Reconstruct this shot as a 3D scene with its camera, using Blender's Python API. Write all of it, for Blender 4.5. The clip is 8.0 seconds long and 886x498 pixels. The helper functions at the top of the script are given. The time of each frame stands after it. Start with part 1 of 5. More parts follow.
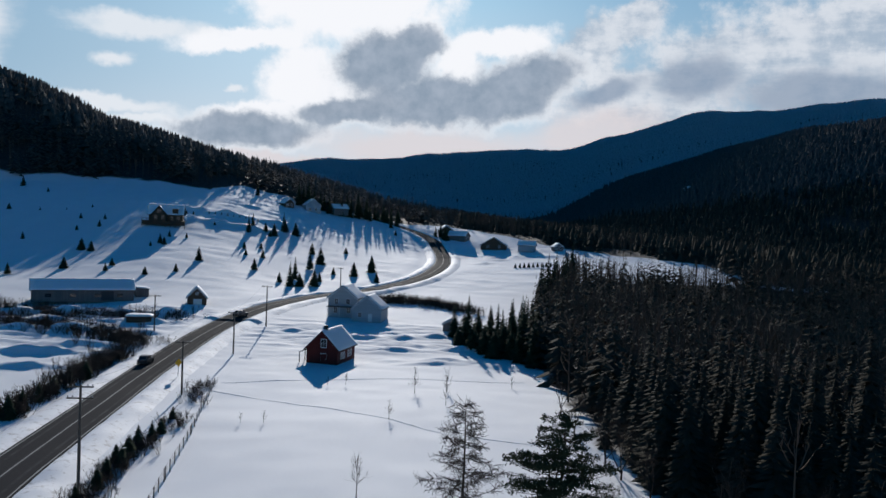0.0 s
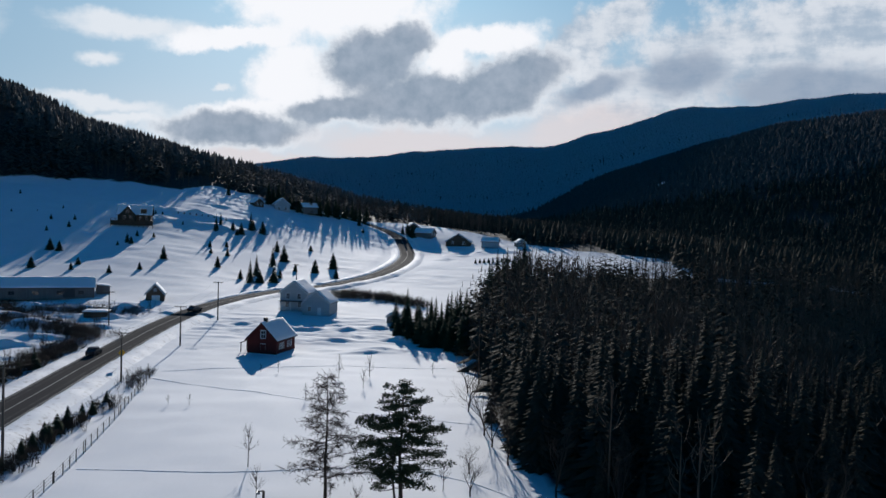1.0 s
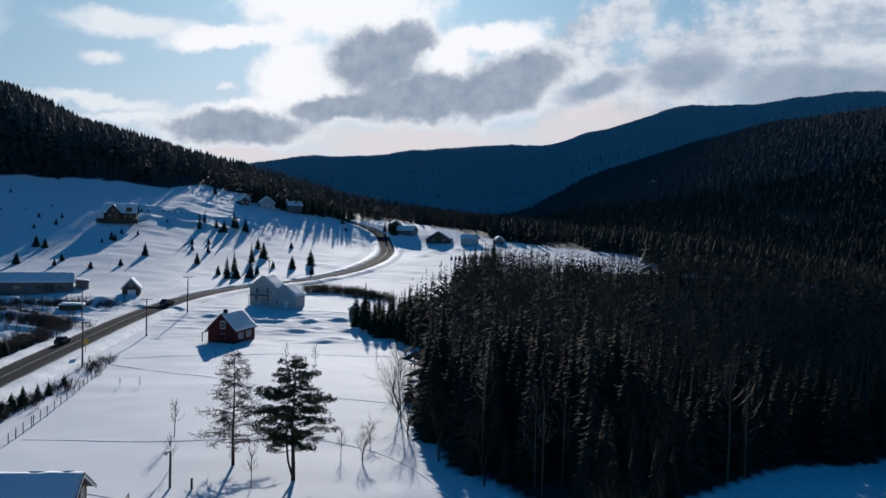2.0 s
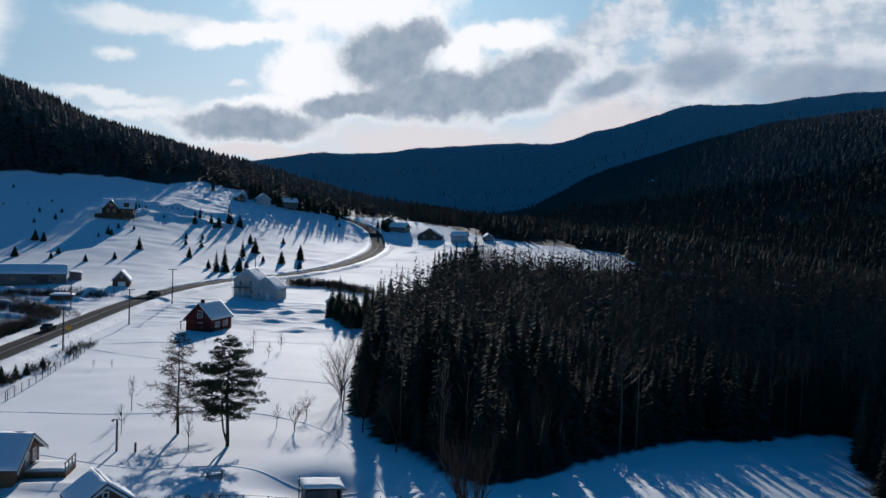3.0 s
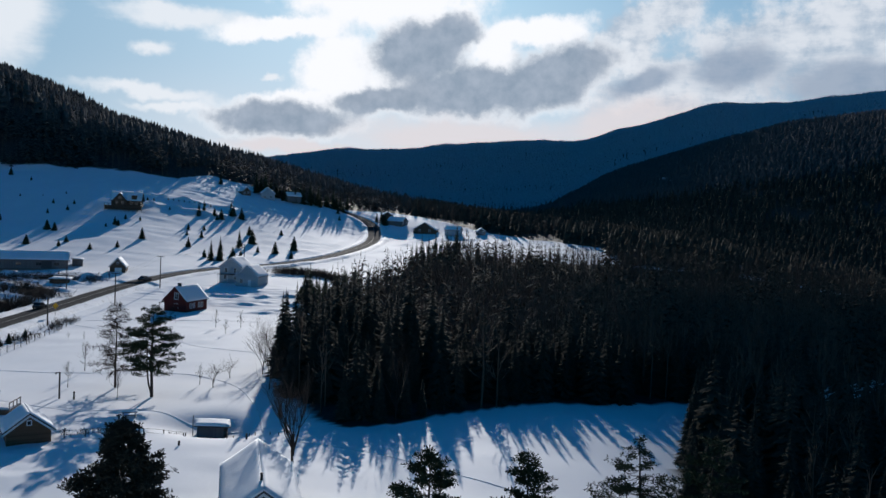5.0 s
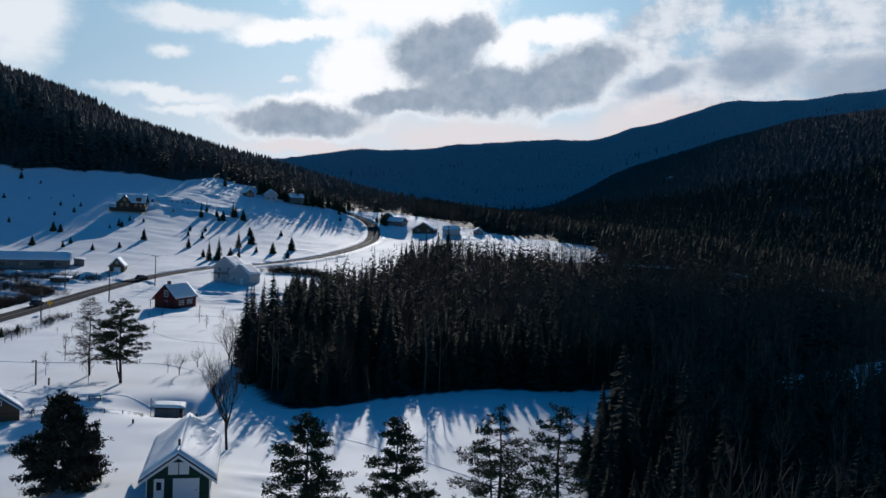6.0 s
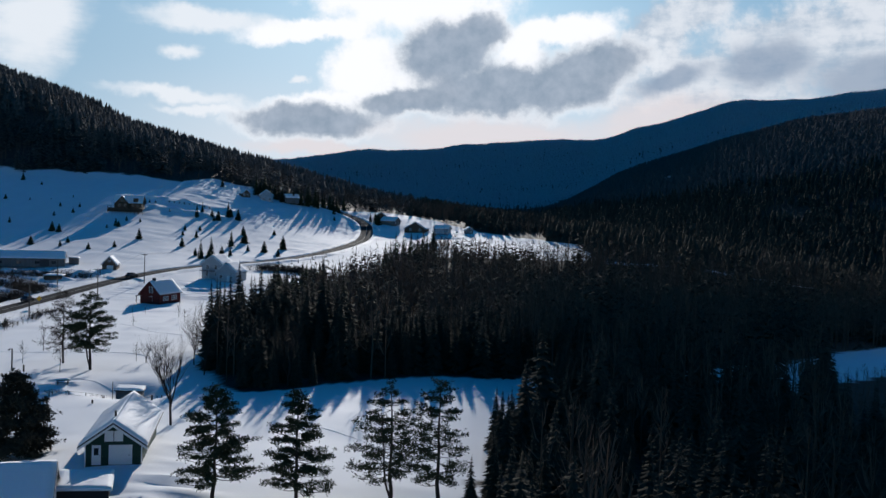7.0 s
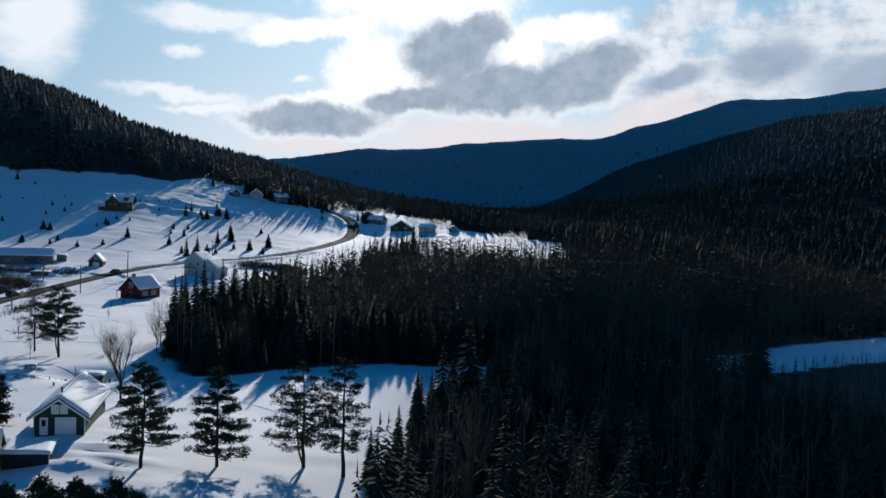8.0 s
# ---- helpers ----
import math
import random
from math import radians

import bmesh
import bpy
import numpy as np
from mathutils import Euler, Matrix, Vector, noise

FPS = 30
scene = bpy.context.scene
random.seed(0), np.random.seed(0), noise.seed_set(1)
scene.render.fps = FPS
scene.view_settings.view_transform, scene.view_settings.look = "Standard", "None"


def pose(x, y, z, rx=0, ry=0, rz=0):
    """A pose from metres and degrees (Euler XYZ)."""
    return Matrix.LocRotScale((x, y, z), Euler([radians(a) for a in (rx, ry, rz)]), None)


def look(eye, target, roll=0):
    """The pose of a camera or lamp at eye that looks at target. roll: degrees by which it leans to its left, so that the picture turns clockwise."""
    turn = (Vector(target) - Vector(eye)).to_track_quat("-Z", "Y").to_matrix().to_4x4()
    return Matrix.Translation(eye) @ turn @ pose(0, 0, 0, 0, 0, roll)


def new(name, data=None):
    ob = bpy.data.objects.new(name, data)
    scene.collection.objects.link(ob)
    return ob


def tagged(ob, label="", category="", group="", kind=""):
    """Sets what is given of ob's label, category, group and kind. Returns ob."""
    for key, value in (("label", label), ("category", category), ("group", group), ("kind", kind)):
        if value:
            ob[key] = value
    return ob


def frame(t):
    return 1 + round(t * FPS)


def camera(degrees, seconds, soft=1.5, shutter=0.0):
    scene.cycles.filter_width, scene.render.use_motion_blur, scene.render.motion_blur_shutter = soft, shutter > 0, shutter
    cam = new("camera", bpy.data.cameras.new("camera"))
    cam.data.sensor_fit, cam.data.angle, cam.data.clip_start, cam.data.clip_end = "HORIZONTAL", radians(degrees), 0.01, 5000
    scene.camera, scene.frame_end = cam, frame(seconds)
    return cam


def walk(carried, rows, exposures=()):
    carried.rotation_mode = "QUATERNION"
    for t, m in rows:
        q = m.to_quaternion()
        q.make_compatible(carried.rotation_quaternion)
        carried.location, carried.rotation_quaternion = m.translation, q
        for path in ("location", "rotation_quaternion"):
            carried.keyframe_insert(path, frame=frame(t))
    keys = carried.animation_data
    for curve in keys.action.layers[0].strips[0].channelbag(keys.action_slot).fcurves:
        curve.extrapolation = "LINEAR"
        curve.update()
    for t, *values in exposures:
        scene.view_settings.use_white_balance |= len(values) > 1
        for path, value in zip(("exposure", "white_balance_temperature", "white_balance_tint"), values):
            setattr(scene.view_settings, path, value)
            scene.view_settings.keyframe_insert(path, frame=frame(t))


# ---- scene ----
cam = camera(53.2, 8.0, soft=1.5)
METRES, EYE, TILT, LEAN, TURN = 119.0, 27.0, 0.0, 0.0, 0.0
ROWS = [
    (0.0, 0.0, 0.0, 0.0, 0.06, -1.59, -2.16),
    (0.5, 0.0486, -0.0475, 0.0012, -0.37, -1.66, -1.85),
    (1.0, 0.1001, -0.0967, 0.0025, -0.61, -1.73, -1.64),
    (1.5, 0.1505, -0.1445, 0.0029, -0.56, -1.79, -1.56),
    (3.0, 0.2851, -0.2814, 0.0035, 0.32, -2.01, -1.97),
    (3.5, 0.3237, -0.3245, 0.0039, 0.74, -2.13, -2.19),
    (4.0, 0.3619, -0.3649, 0.0038, 1.2, -2.23, -2.39),
    (4.5, 0.4038, -0.4042, 0.0044, 1.71, -2.33, -2.54),
    (6.0, 0.5436, -0.5199, 0.0081, 3.44, -2.39, -2.19),
    (6.5, 0.5916, -0.561, 0.0095, 3.86, -2.4, -2.08),
    (7.0, 0.6375, -0.6012, 0.0105, 4.09, -2.43, -2.06),
    (7.5, 0.683, -0.6415, 0.0112, 4.2, -2.46, -2.06),
    (8.0, 0.7293, -0.6825, 0.0123, 4.27, -2.49, -2.07),
]
walk(cam, [(t, pose(0, 0, EYE, TILT, LEAN, TURN) @ pose(METRES * x, METRES * y, METRES * z, 90 + pitch, roll, yaw)) for t, x, y, z, yaw, pitch, roll in ROWS], [(0.0, -0.1, 6350, 10), (4.0, -0.04, 6350, 10), (7.0, 0.0, 6350, 10), (8.0, 0.1, 6350, 10)])

# ---------------------------------------------------------------- light
SUN_AZ, SUN_EL = -5.5, 16.8
scene.view_settings.exposure = 0.0
sun_way = Vector((math.sin(radians(SUN_AZ)) * math.cos(radians(SUN_EL)), math.cos(radians(SUN_AZ)) * math.cos(radians(SUN_EL)), math.sin(radians(SUN_EL))))
sun_data = bpy.data.lights.new("sun", "SUN")
sun_data.energy, sun_data.angle, sun_data.color = 4.4, radians(0.5), (1.0, 0.95, 0.89)
sun = new("sun", sun_data)
sun.matrix_world = look((0, 0, 900), Vector((0, 0, 900)) - sun_way)


class Net:
    """Short way to write shader nodes."""

    def __init__(self, tree):
        self.t = tree
        tree.nodes.clear()

    def n(self, kind, props=None, **ins):
        node = self.t.nodes.new(kind)
        for k, v in (props or {}).items():
            setattr(node, k, v)
        for k, v in ins.items():
            key = int(k[1:]) if k[0] == "_" and k[1:].isdigit() else k.replace("_", " ")
            sock = node.inputs[key]
            if isinstance(v, bpy.types.NodeSocket):
                self.t.links.new(v, sock)
            else:
                sock.default_value = v
        return node

    def m(self, op, a, b=0.0, c=0.0, clamp=False):
        return self.n("ShaderNodeMath", {"operation": op, "use_clamp": clamp}, _0=a, _1=b, _2=c).outputs[0]

    def mix(self, f, a, b, mode="MIX"):
        node = self.n("ShaderNodeMix", {"data_type": "RGBA", "blend_type": mode})
        for s, v in ((0, f), (6, a), (7, b)):
            if isinstance(v, bpy.types.NodeSocket):
                self.t.links.new(v, node.inputs[s])
            else:
                node.inputs[s].default_value = v
        return node.outputs[2]

    def smooth(self, v, lo, hi, a=0.0, b=1.0):
        node = self.n("ShaderNodeMapRange", {"interpolation_type": "SMOOTHSTEP"}, Value=v)
        for i, x in ((1, lo), (2, hi), (3, a), (4, b)):
            node.inputs[i].default_value = x
        return node.outputs[0]

    def noise(self, vec, scale, detail=4.0, rough=0.55, lac=2.0, dist=0.0):
        return self.n("ShaderNodeTexNoise", None, Vector=vec, Scale=scale, Detail=detail, Roughness=rough, Lacunarity=lac, Distortion=dist)


def rgb(r, g, b):
    return (r, g, b, 1.0)


world = bpy.data.worlds.new("winter_sky")
scene.world = world
world.use_nodes = True
w = Net(world.node_tree)
way = w.n("ShaderNodeTexCoord").outputs["Generated"]
xyz = w.n("ShaderNodeSeparateXYZ", None, Vector=way)
AZ = w.m("MULTIPLY", w.m("ARCTAN2", xyz.outputs[0], xyz.outputs[1]), 57.2958)
ELV = w.m("MULTIPLY", w.m("ARCSINE", xyz.outputs[2]), 57.2958)
plane = w.n("ShaderNodeCombineXYZ", None, X=AZ, Y=ELV).outputs[0]
billow = w.noise(plane, 0.55, 9.0, 0.62)
wisp = w.noise(w.n("ShaderNodeMapping", None, Vector=plane, Scale=(0.35, 1.3, 1.0), Rotation=(0, 0, radians(-4))).outputs[0], 0.45, 8.0, 0.62)
swirl = w.n("ShaderNodeSeparateColor", None, Color=w.noise(plane, 0.5, 8.0, 0.58).outputs[1])
AZW = w.m("ADD", AZ, w.m("MULTIPLY", w.m("SUBTRACT", swirl.outputs[0], 0.5), 2.2))
ELW = w.m("ADD", ELV, w.m("MULTIPLY", w.m("SUBTRACT", swirl.outputs[1], 0.5), 1.7))


def bump(net, az, el, ra, re, tilt=0.0):
    """An oval of 1 at its centre and 0 at its rim, in degrees of the sky, its outline torn by the swirl."""
    c, s = math.cos(radians(tilt)), math.sin(radians(tilt))
    da, de = net.m("SUBTRACT", AZW, az), net.m("SUBTRACT", ELW, el)
    u = net.m("DIVIDE", net.m("ADD", net.m("MULTIPLY", da, c), net.m("MULTIPLY", de, s)), ra)
    v = net.m("DIVIDE", net.m("SUBTRACT", net.m("MULTIPLY", de, c), net.m("MULTIPLY", da, s)), re)
    q = net.m("ADD", net.m("MULTIPLY", u, u), net.m("MULTIPLY", v, v))
    return net.m("SUBTRACT", 1.0, net.m("SQRT", q))


def cloud(net, ovals, rough, amount):
    """Depth into a cloud: above 0 inside it."""
    out = bump(net, *ovals[0])
    for o in ovals[1:]:
        out = net.m("SMOOTH_MAX", out, bump(net, *o), 0.35)
    return net.m("ADD", out, net.m("MULTIPLY", net.m("SUBTRACT", rough, 0.5), amount))


sky_tex = w.n("ShaderNodeTexSky", {"sky_type": "NISHITA", "sun_disc": False, "sun_elevation": radians(SUN_EL), "sun_rotation": radians(SUN_AZ), "air_density": 1.0, "dust_density": 0.4, "ozone_density": 3.0})
sky = w.mix(1.0, sky_tex.outputs[0], rgb(0.003, 0.047, 0.072), "MULTIPLY")
# haze low in the sky on the sun's side
low = w.m("MULTIPLY", w.smooth(ELV, 26.0, 9.0), w.smooth(w.m("ABSOLUTE", w.m("SUBTRACT", AZ, SUN_AZ)), 75.0, 20.0))
veil = w.mix(w.smooth(w.m("ABSOLUTE", w.m("SUBTRACT", AZ, SUN_AZ)), 24.0, 2.0), rgb(0.37, 0.53, 0.67), rgb(0.60, 0.74, 0.86))
sky = w.mix(w.m("MULTIPLY", low, 0.93), sky, veil)
base_glow = w.m("MULTIPLY", w.smooth(ELV, 10.0, 3.0), w.smooth(AZ, -34.0, -14.0))
sky = w.mix(w.m("MULTIPLY", base_glow, 0.8), sky, rgb(0.72, 0.76, 0.82))
# bright thin cloud round the sun
glare = cloud(w, [(-6.5, 13.6, 7.5, 2.6, 0), (-9.4, 9.0, 2.8, 2.4, 20), (-13.0, 11.0, 5.0, 0.8, 7), (-11.4, 6.7, 5.2, 0.9, 8), (0.3, 10.4, 1.8, 1.5, 0), (3.2, 11.6, 4.2, 1.1, 8), (-6.5, 7.8, 4.2, 1.2, 0)], billow.outputs[0], 0.9)
sky = w.mix(w.smooth(glare, -0.12, 0.38), sky, rgb(1.0, 1.0, 1.02))
thin = cloud(w, [(-20.9, 9.3, 1.3, 0.55, 0), (-19.2, 11.3, 4.6, 0.75, 2), (-25.0, 13.0, 3.0, 0.5, 0), (-21.0, 6.6, 4.8, 0.5, -3), (-19.4, 5.8, 3.0, 0.35, 2), (-29.0, 10.0, 2.6, 3.6, -25), (-13.4, 8.0, 0.8, 0.25, 0)], wisp.outputs[0], 1.0)
sky = w.mix(w.m("MULTIPLY", w.smooth(thin, -0.25, 0.6), 0.85), sky, rgb(0.88, 0.90, 0.93))
# torn cloud with sunlit tops on the right, then the grey bank with its bright rim
torn = cloud(w, [(9.0, 11.3, 3.6, 2.0, 35), (11.6, 12.9, 2.4, 1.4, 20), (17.0, 10.8, 5.5, 2.0, 5), (12.5, 8.4, 7.5, 2.6, 0), (24.5, 10.5, 10.5, 5.0, 0)], billow.outputs[0], 1.3)
sky = w.mix(w.m("MULTIPLY", w.smooth(torn, -0.1, 0.42), 0.88), sky, w.mix(w.smooth(w.m("ADD", w.m("MULTIPLY", wisp.outputs[0], 0.5), w.m("MULTIPLY", billow.outputs[0], 0.5)), 0.38, 0.58), rgb(0.44, 0.52, 0.62), rgb(0.79, 0.81, 0.85)))
bank = cloud(w, [(-4.4, 10.0, 3.9, 2.3, 5), (-2.4, 11.2, 2.4, 1.6, 20), (-0.2, 7.9, 8.0, 2.0, 2), (4.4, 8.9, 5.2, 2.2, 22), (-6.6, 7.0, 4.0, 1.1, 4), (-12.8, 5.5, 5.8, 1.5, 2)], billow.outputs[0], 0.75)
puff = w.noise(plane, 0.8, 5.0, 0.55).outputs[0]
tone = w.mix(w.smooth(w.m("ADD", w.m("MULTIPLY", puff, 0.6), w.m("MULTIPLY", billow.outputs[0], 0.4)), 0.30, 0.70), rgb(0.26, 0.33, 0.42), rgb(0.40, 0.46, 0.55))
tone = w.mix(w.smooth(bank, 0.02, 0.46), rgb(0.93, 0.95, 0.98), tone)
sky = w.mix(w.m("MULTIPLY", w.smooth(bank, -0.10, 0.30), 0.96), sky, tone)
dim = cloud(w, [(15.4, 9.6, 3.2, 1.7, 12), (23.0, 8.4, 7.0, 1.9, 0), (10.0, 8.6, 3.0, 0.9, 20)], billow.outputs[0], 0.8)
sky = w.mix(w.m("MULTIPLY", w.smooth(dim, -0.1, 0.6), 0.75), sky, rgb(0.25, 0.33, 0.45))
shower = cloud(w, [(-1.0, 4.9, 9.0, 1.6, 0), (9.5, 6.0, 5.5, 1.9, 8), (-12, 3.7, 5.5, 0.7, 0)], wisp.outputs[0], 0.5)
sky = w.mix(w.m("MULTIPLY", w.smooth(shower, -0.1, 0.6), 0.75), sky, rgb(0.80, 0.72, 0.72))
back = w.n("ShaderNodeBackground", None, Color=sky, Strength=1.0)
w.n("ShaderNodeOutputWorld", None, Surface=back.outputs[0])


# ---------------------------------------------------------------- materials
def material(name, build):
    mat = bpy.data.materials.new(name)
    mat.use_nodes = True
    net = Net(mat.node_tree)
    shader = build(net)
    net.n("ShaderNodeOutputMaterial", None, Surface=shader)
    return mat


def principled(net, colour, rough=0.8, bumps=(), metal=0.0, spec=0.3, **more):
    """bumps: (height socket, strength, distance)."""
    normal = None
    for h, s, d in bumps:
        b = net.n("ShaderNodeBump", None, Height=h, Strength=s, Distance=d)
        if normal is not None:
            net.t.links.new(normal, b.inputs["Normal"])
        normal = b.outputs[0]
    node = net.n("ShaderNodeBsdfPrincipled", None, Base_Color=colour, Roughness=rough, Metallic=metal, **more)
    node.inputs["Specular IOR Level"].default_value = spec
    if normal is not None:
        net.t.links.new(normal, node.inputs["Normal"])
    return node.outputs[0]


def place(net):
    return net.n("ShaderNodeNewGeometry").outputs["Position"]


def make_snow(net, dirt=0.0):
    p = place(net)
    drift = net.noise(net.n("ShaderNodeMapping", None, Vector=p, Scale=(1.0, 0.45, 1.0)).outputs[0], 0.16, 4.0, 0.5)
    grain = net.noise(p, 2.2, 4.0, 0.6)
    col = net.mix(drift.outputs[0], rgb(0.80, 0.81, 0.83), rgb(0.88, 0.885, 0.895))
    if dirt:
        spots = net.smooth(net.noise(p, 0.9, 6.0, 0.65).outputs[0], 0.52, 0.68)
        col = net.mix(net.m("MULTIPLY", spots, dirt), col, rgb(0.30, 0.27, 0.24))
    return principled(net, col, 0.75, ((drift.outputs[0], 0.5, 0.9), (grain.outputs[0], 0.35, 0.06)), spec=0.15)


def make_ground(net):
    """Snow in the open; under the woods, leaf litter, brush and the trunks' shade painted near black."""
    p = place(net)
    drift = net.noise(net.n("ShaderNodeMapping", None, Vector=p, Scale=(1.0, 0.45, 1.0)).outputs[0], 0.16, 4.0, 0.5)
    grain = net.noise(p, 2.2, 4.0, 0.6)
    snow = net.mix(drift.outputs[0], rgb(0.80, 0.81, 0.83), rgb(0.88, 0.885, 0.895))
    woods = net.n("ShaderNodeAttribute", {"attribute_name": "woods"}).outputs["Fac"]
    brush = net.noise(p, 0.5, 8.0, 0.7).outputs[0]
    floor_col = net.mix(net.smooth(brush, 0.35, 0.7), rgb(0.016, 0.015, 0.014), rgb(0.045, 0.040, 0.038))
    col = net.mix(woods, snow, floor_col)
    return principled(net, col, 0.8, ((drift.outputs[0], 0.22, 0.6), (grain.outputs[0], 0.3, 0.05)), spec=0.12)


def make_needles(net, a, b, snow=0.35, lo=0.55):
    """Dark needles, with old snow lying on the upper sides."""
    p = place(net)
    geo = net.n("ShaderNodeNewGeometry")
    var = net.n("ShaderNodeObjectInfo").outputs["Random"]
    isl = geo.outputs["Random Per Island"]
    col = net.mix(net.m("FRACT", net.m("ADD", var, isl)), a, b)
    up = net.n("ShaderNodeSeparateXYZ", None, Vector=geo.outputs["True Normal"]).outputs[2]
    lie = net.m("MULTIPLY", net.smooth(net.m("ABSOLUTE", up), 0.45, 0.8), net.smooth(net.noise(p, 0.55, 6.0, 0.7).outputs[0], lo, lo + 0.1))
    col = net.mix(net.m("MULTIPLY", lie, snow), col, rgb(0.75, 0.77, 0.80))
    return principled(net, col, 0.9, spec=0.02)


def make_bark(net, a, b, scale=6.0):
    p = place(net)
    nz = net.noise(net.n("ShaderNodeMapping", None, Vector=p, Scale=(1, 1, 0.3)).outputs[0], scale, 5.0, 0.65)
    return principled(net, net.mix(nz.outputs[0], a, b), 0.9, ((nz.outputs[0], 0.6, 0.03),), spec=0.1)


def make_boards(net, a, b, pitch=0.18, upright=False, rough=0.75):
    """Boarded or clapboarded wall: each board its own tone, grooves between."""
    p = net.n("ShaderNodeTexCoord").outputs["Object"]
    s = net.n("ShaderNodeSeparateXYZ", None, Vector=p)
    run = net.m("ADD", s.outputs[0], s.outputs[1]) if upright else s.outputs[2]
    k = net.m("DIVIDE", run, pitch)
    edge = net.m("ABSOLUTE", net.m("SUBTRACT", net.m("FRACT", k), 0.5))
    groove = net.smooth(edge, 0.5, 0.42)
    tone = net.n("ShaderNodeTexWhiteNoise", {"noise_dimensions": "1D"}, W=net.m("FLOOR", k)).outputs[0]
    grain = net.noise(p, 3.0, 6.0, 0.6).outputs[0]
    col = net.mix(net.m("ADD", net.m("MULTIPLY", tone, 0.5), net.m("MULTIPLY", grain, 0.5)), a, b)
    return principled(net, col, rough, ((groove, 0.8, 0.02), (grain, 0.3, 0.01)), spec=0.25)


def make_plain(net, a, b, scale=3.0, rough=0.6, metal=0.0, depth=0.01, spec=0.3):
    p = net.n("ShaderNodeTexCoord").outputs["Object"]
    nz = net.noise(p, scale, 5.0, 0.6)
    fine = net.noise(p, scale * 9, 4.0, 0.6)
    col = net.mix(net.m("MULTIPLY", net.m("ADD", nz.outputs[0], fine.outputs[0]), 0.5), a, b)
    return principled(net, col, rough, ((fine.outputs[0], 0.4, depth),), metal, spec)


def make_asphalt(net):
    p = place(net)
    u = net.n("ShaderNodeAttribute", {"attribute_name": "across"}).outputs["Fac"]
    wet = net.noise(p, 0.12, 5.0, 0.6).outputs[0]
    grit = net.noise(p, 6.0, 5.0, 0.65).outputs[0]
    col = net.mix(grit, rgb(0.030, 0.030, 0.032), rgb(0.052, 0.052, 0.054))
    # pale salt between the wheel tracks
    tracks = net.m("ABSOLUTE", net.m("SINE", net.m("MULTIPLY", u, 6.283 * 1.0)))
    salt = net.m("MULTIPLY", net.smooth(tracks, 0.55, 0.1), net.smooth(net.noise(p, 0.35, 6.0, 0.7).outputs[0], 0.3, 0.7))
    col = net.mix(net.m("MULTIPLY", salt, 0.3), col, rgb(0.16, 0.158, 0.16))
    rough = net.m("ADD", 0.80, net.m("MULTIPLY", wet, 0.2))
    return principled(net, col, rough, ((grit, 0.8, 0.02),), spec=0.01)


def make_glass(net):
    p = net.n("ShaderNodeTexCoord").outputs["Object"]
    nz = net.noise(p, 0.7, 2.0).outputs[0]
    return principled(net, net.mix(nz, rgb(0.010, 0.013, 0.018), rgb(0.03, 0.035, 0.045)), 0.06, ((nz, 0.1, 0.02),), spec=0.6)


M_GROUND = material("snow_ground", make_ground)
M_SNOW = material("snow", make_snow)
M_BANK = material("ploughed_snow", lambda n: make_snow(n, 0.55))
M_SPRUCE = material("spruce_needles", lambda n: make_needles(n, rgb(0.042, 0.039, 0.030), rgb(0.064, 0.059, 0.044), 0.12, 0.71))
# mountain spruces: base lifted above the near ones to carry haze and hardwood brown
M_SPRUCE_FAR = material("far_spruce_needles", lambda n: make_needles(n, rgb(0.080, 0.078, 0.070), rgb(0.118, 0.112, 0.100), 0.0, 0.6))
# ridge woods: the blue haze of distance is put into the base colour
M_RIDGE = material("hazed_far_woods", lambda n: make_needles(n, rgb(0.40, 0.43, 0.46), rgb(0.46, 0.49, 0.52), 0.0, 0.6))
# nearer hill: the pale veil of air is mixed into this even base
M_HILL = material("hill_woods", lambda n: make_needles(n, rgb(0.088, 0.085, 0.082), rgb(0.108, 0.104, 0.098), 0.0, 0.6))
M_PINE = material("pine_needles", lambda n: make_needles(n, rgb(0.028, 0.038, 0.022), rgb(0.055, 0.066, 0.036), 0.06, 0.62))
M_BARK = material("bark", lambda n: make_bark(n, rgb(0.025, 0.020, 0.017), rgb(0.06, 0.048, 0.040)))
M_TWIG = material("bare_twigs", lambda n: make_bark(n, rgb(0.032, 0.025, 0.021), rgb(0.062, 0.050, 0.043)))
M_HARDWOOD = material("bare_hardwood", lambda n: make_bark(n, rgb(0.095, 0.068, 0.050), rgb(0.140, 0.102, 0.078), 0.4))
M_ASPHALT = material("asphalt", make_asphalt)
M_PAINT_WHITE = material("worn_white_line", lambda n: make_plain(n, rgb(0.14, 0.14, 0.14), rgb(0.36, 0.36, 0.35), 0.8, 0.8, 0.0, 0.01, 0.1))
M_RED = material("red_boards", lambda n: make_boards(n, rgb(0.066, 0.009, 0.008), rgb(0.115, 0.017, 0.014), 0.22, True))
M_GREEN = material("dark_green_boards", lambda n: make_boards(n, rgb(0.008, 0.03, 0.022), rgb(0.018, 0.055, 0.04), 0.16))
M_WHITE = material("white_clapboard", lambda n: make_boards(n, rgb(0.30, 0.33, 0.35), rgb(0.42, 0.45, 0.47), 0.16))
M_TRIM = material("white_trim", lambda n: make_plain(n, rgb(0.62, 0.62, 0.61), rgb(0.78, 0.78, 0.77), 2.0))
M_BROWN = material("brown_boards", lambda n: make_boards(n, rgb(0.10, 0.055, 0.03), rgb(0.19, 0.11, 0.065), 0.17))
M_GREYWOOD = material("weathered_boards", lambda n: make_boards(n, rgb(0.11, 0.10, 0.095), rgb(0.22, 0.20, 0.185), 0.2, True))
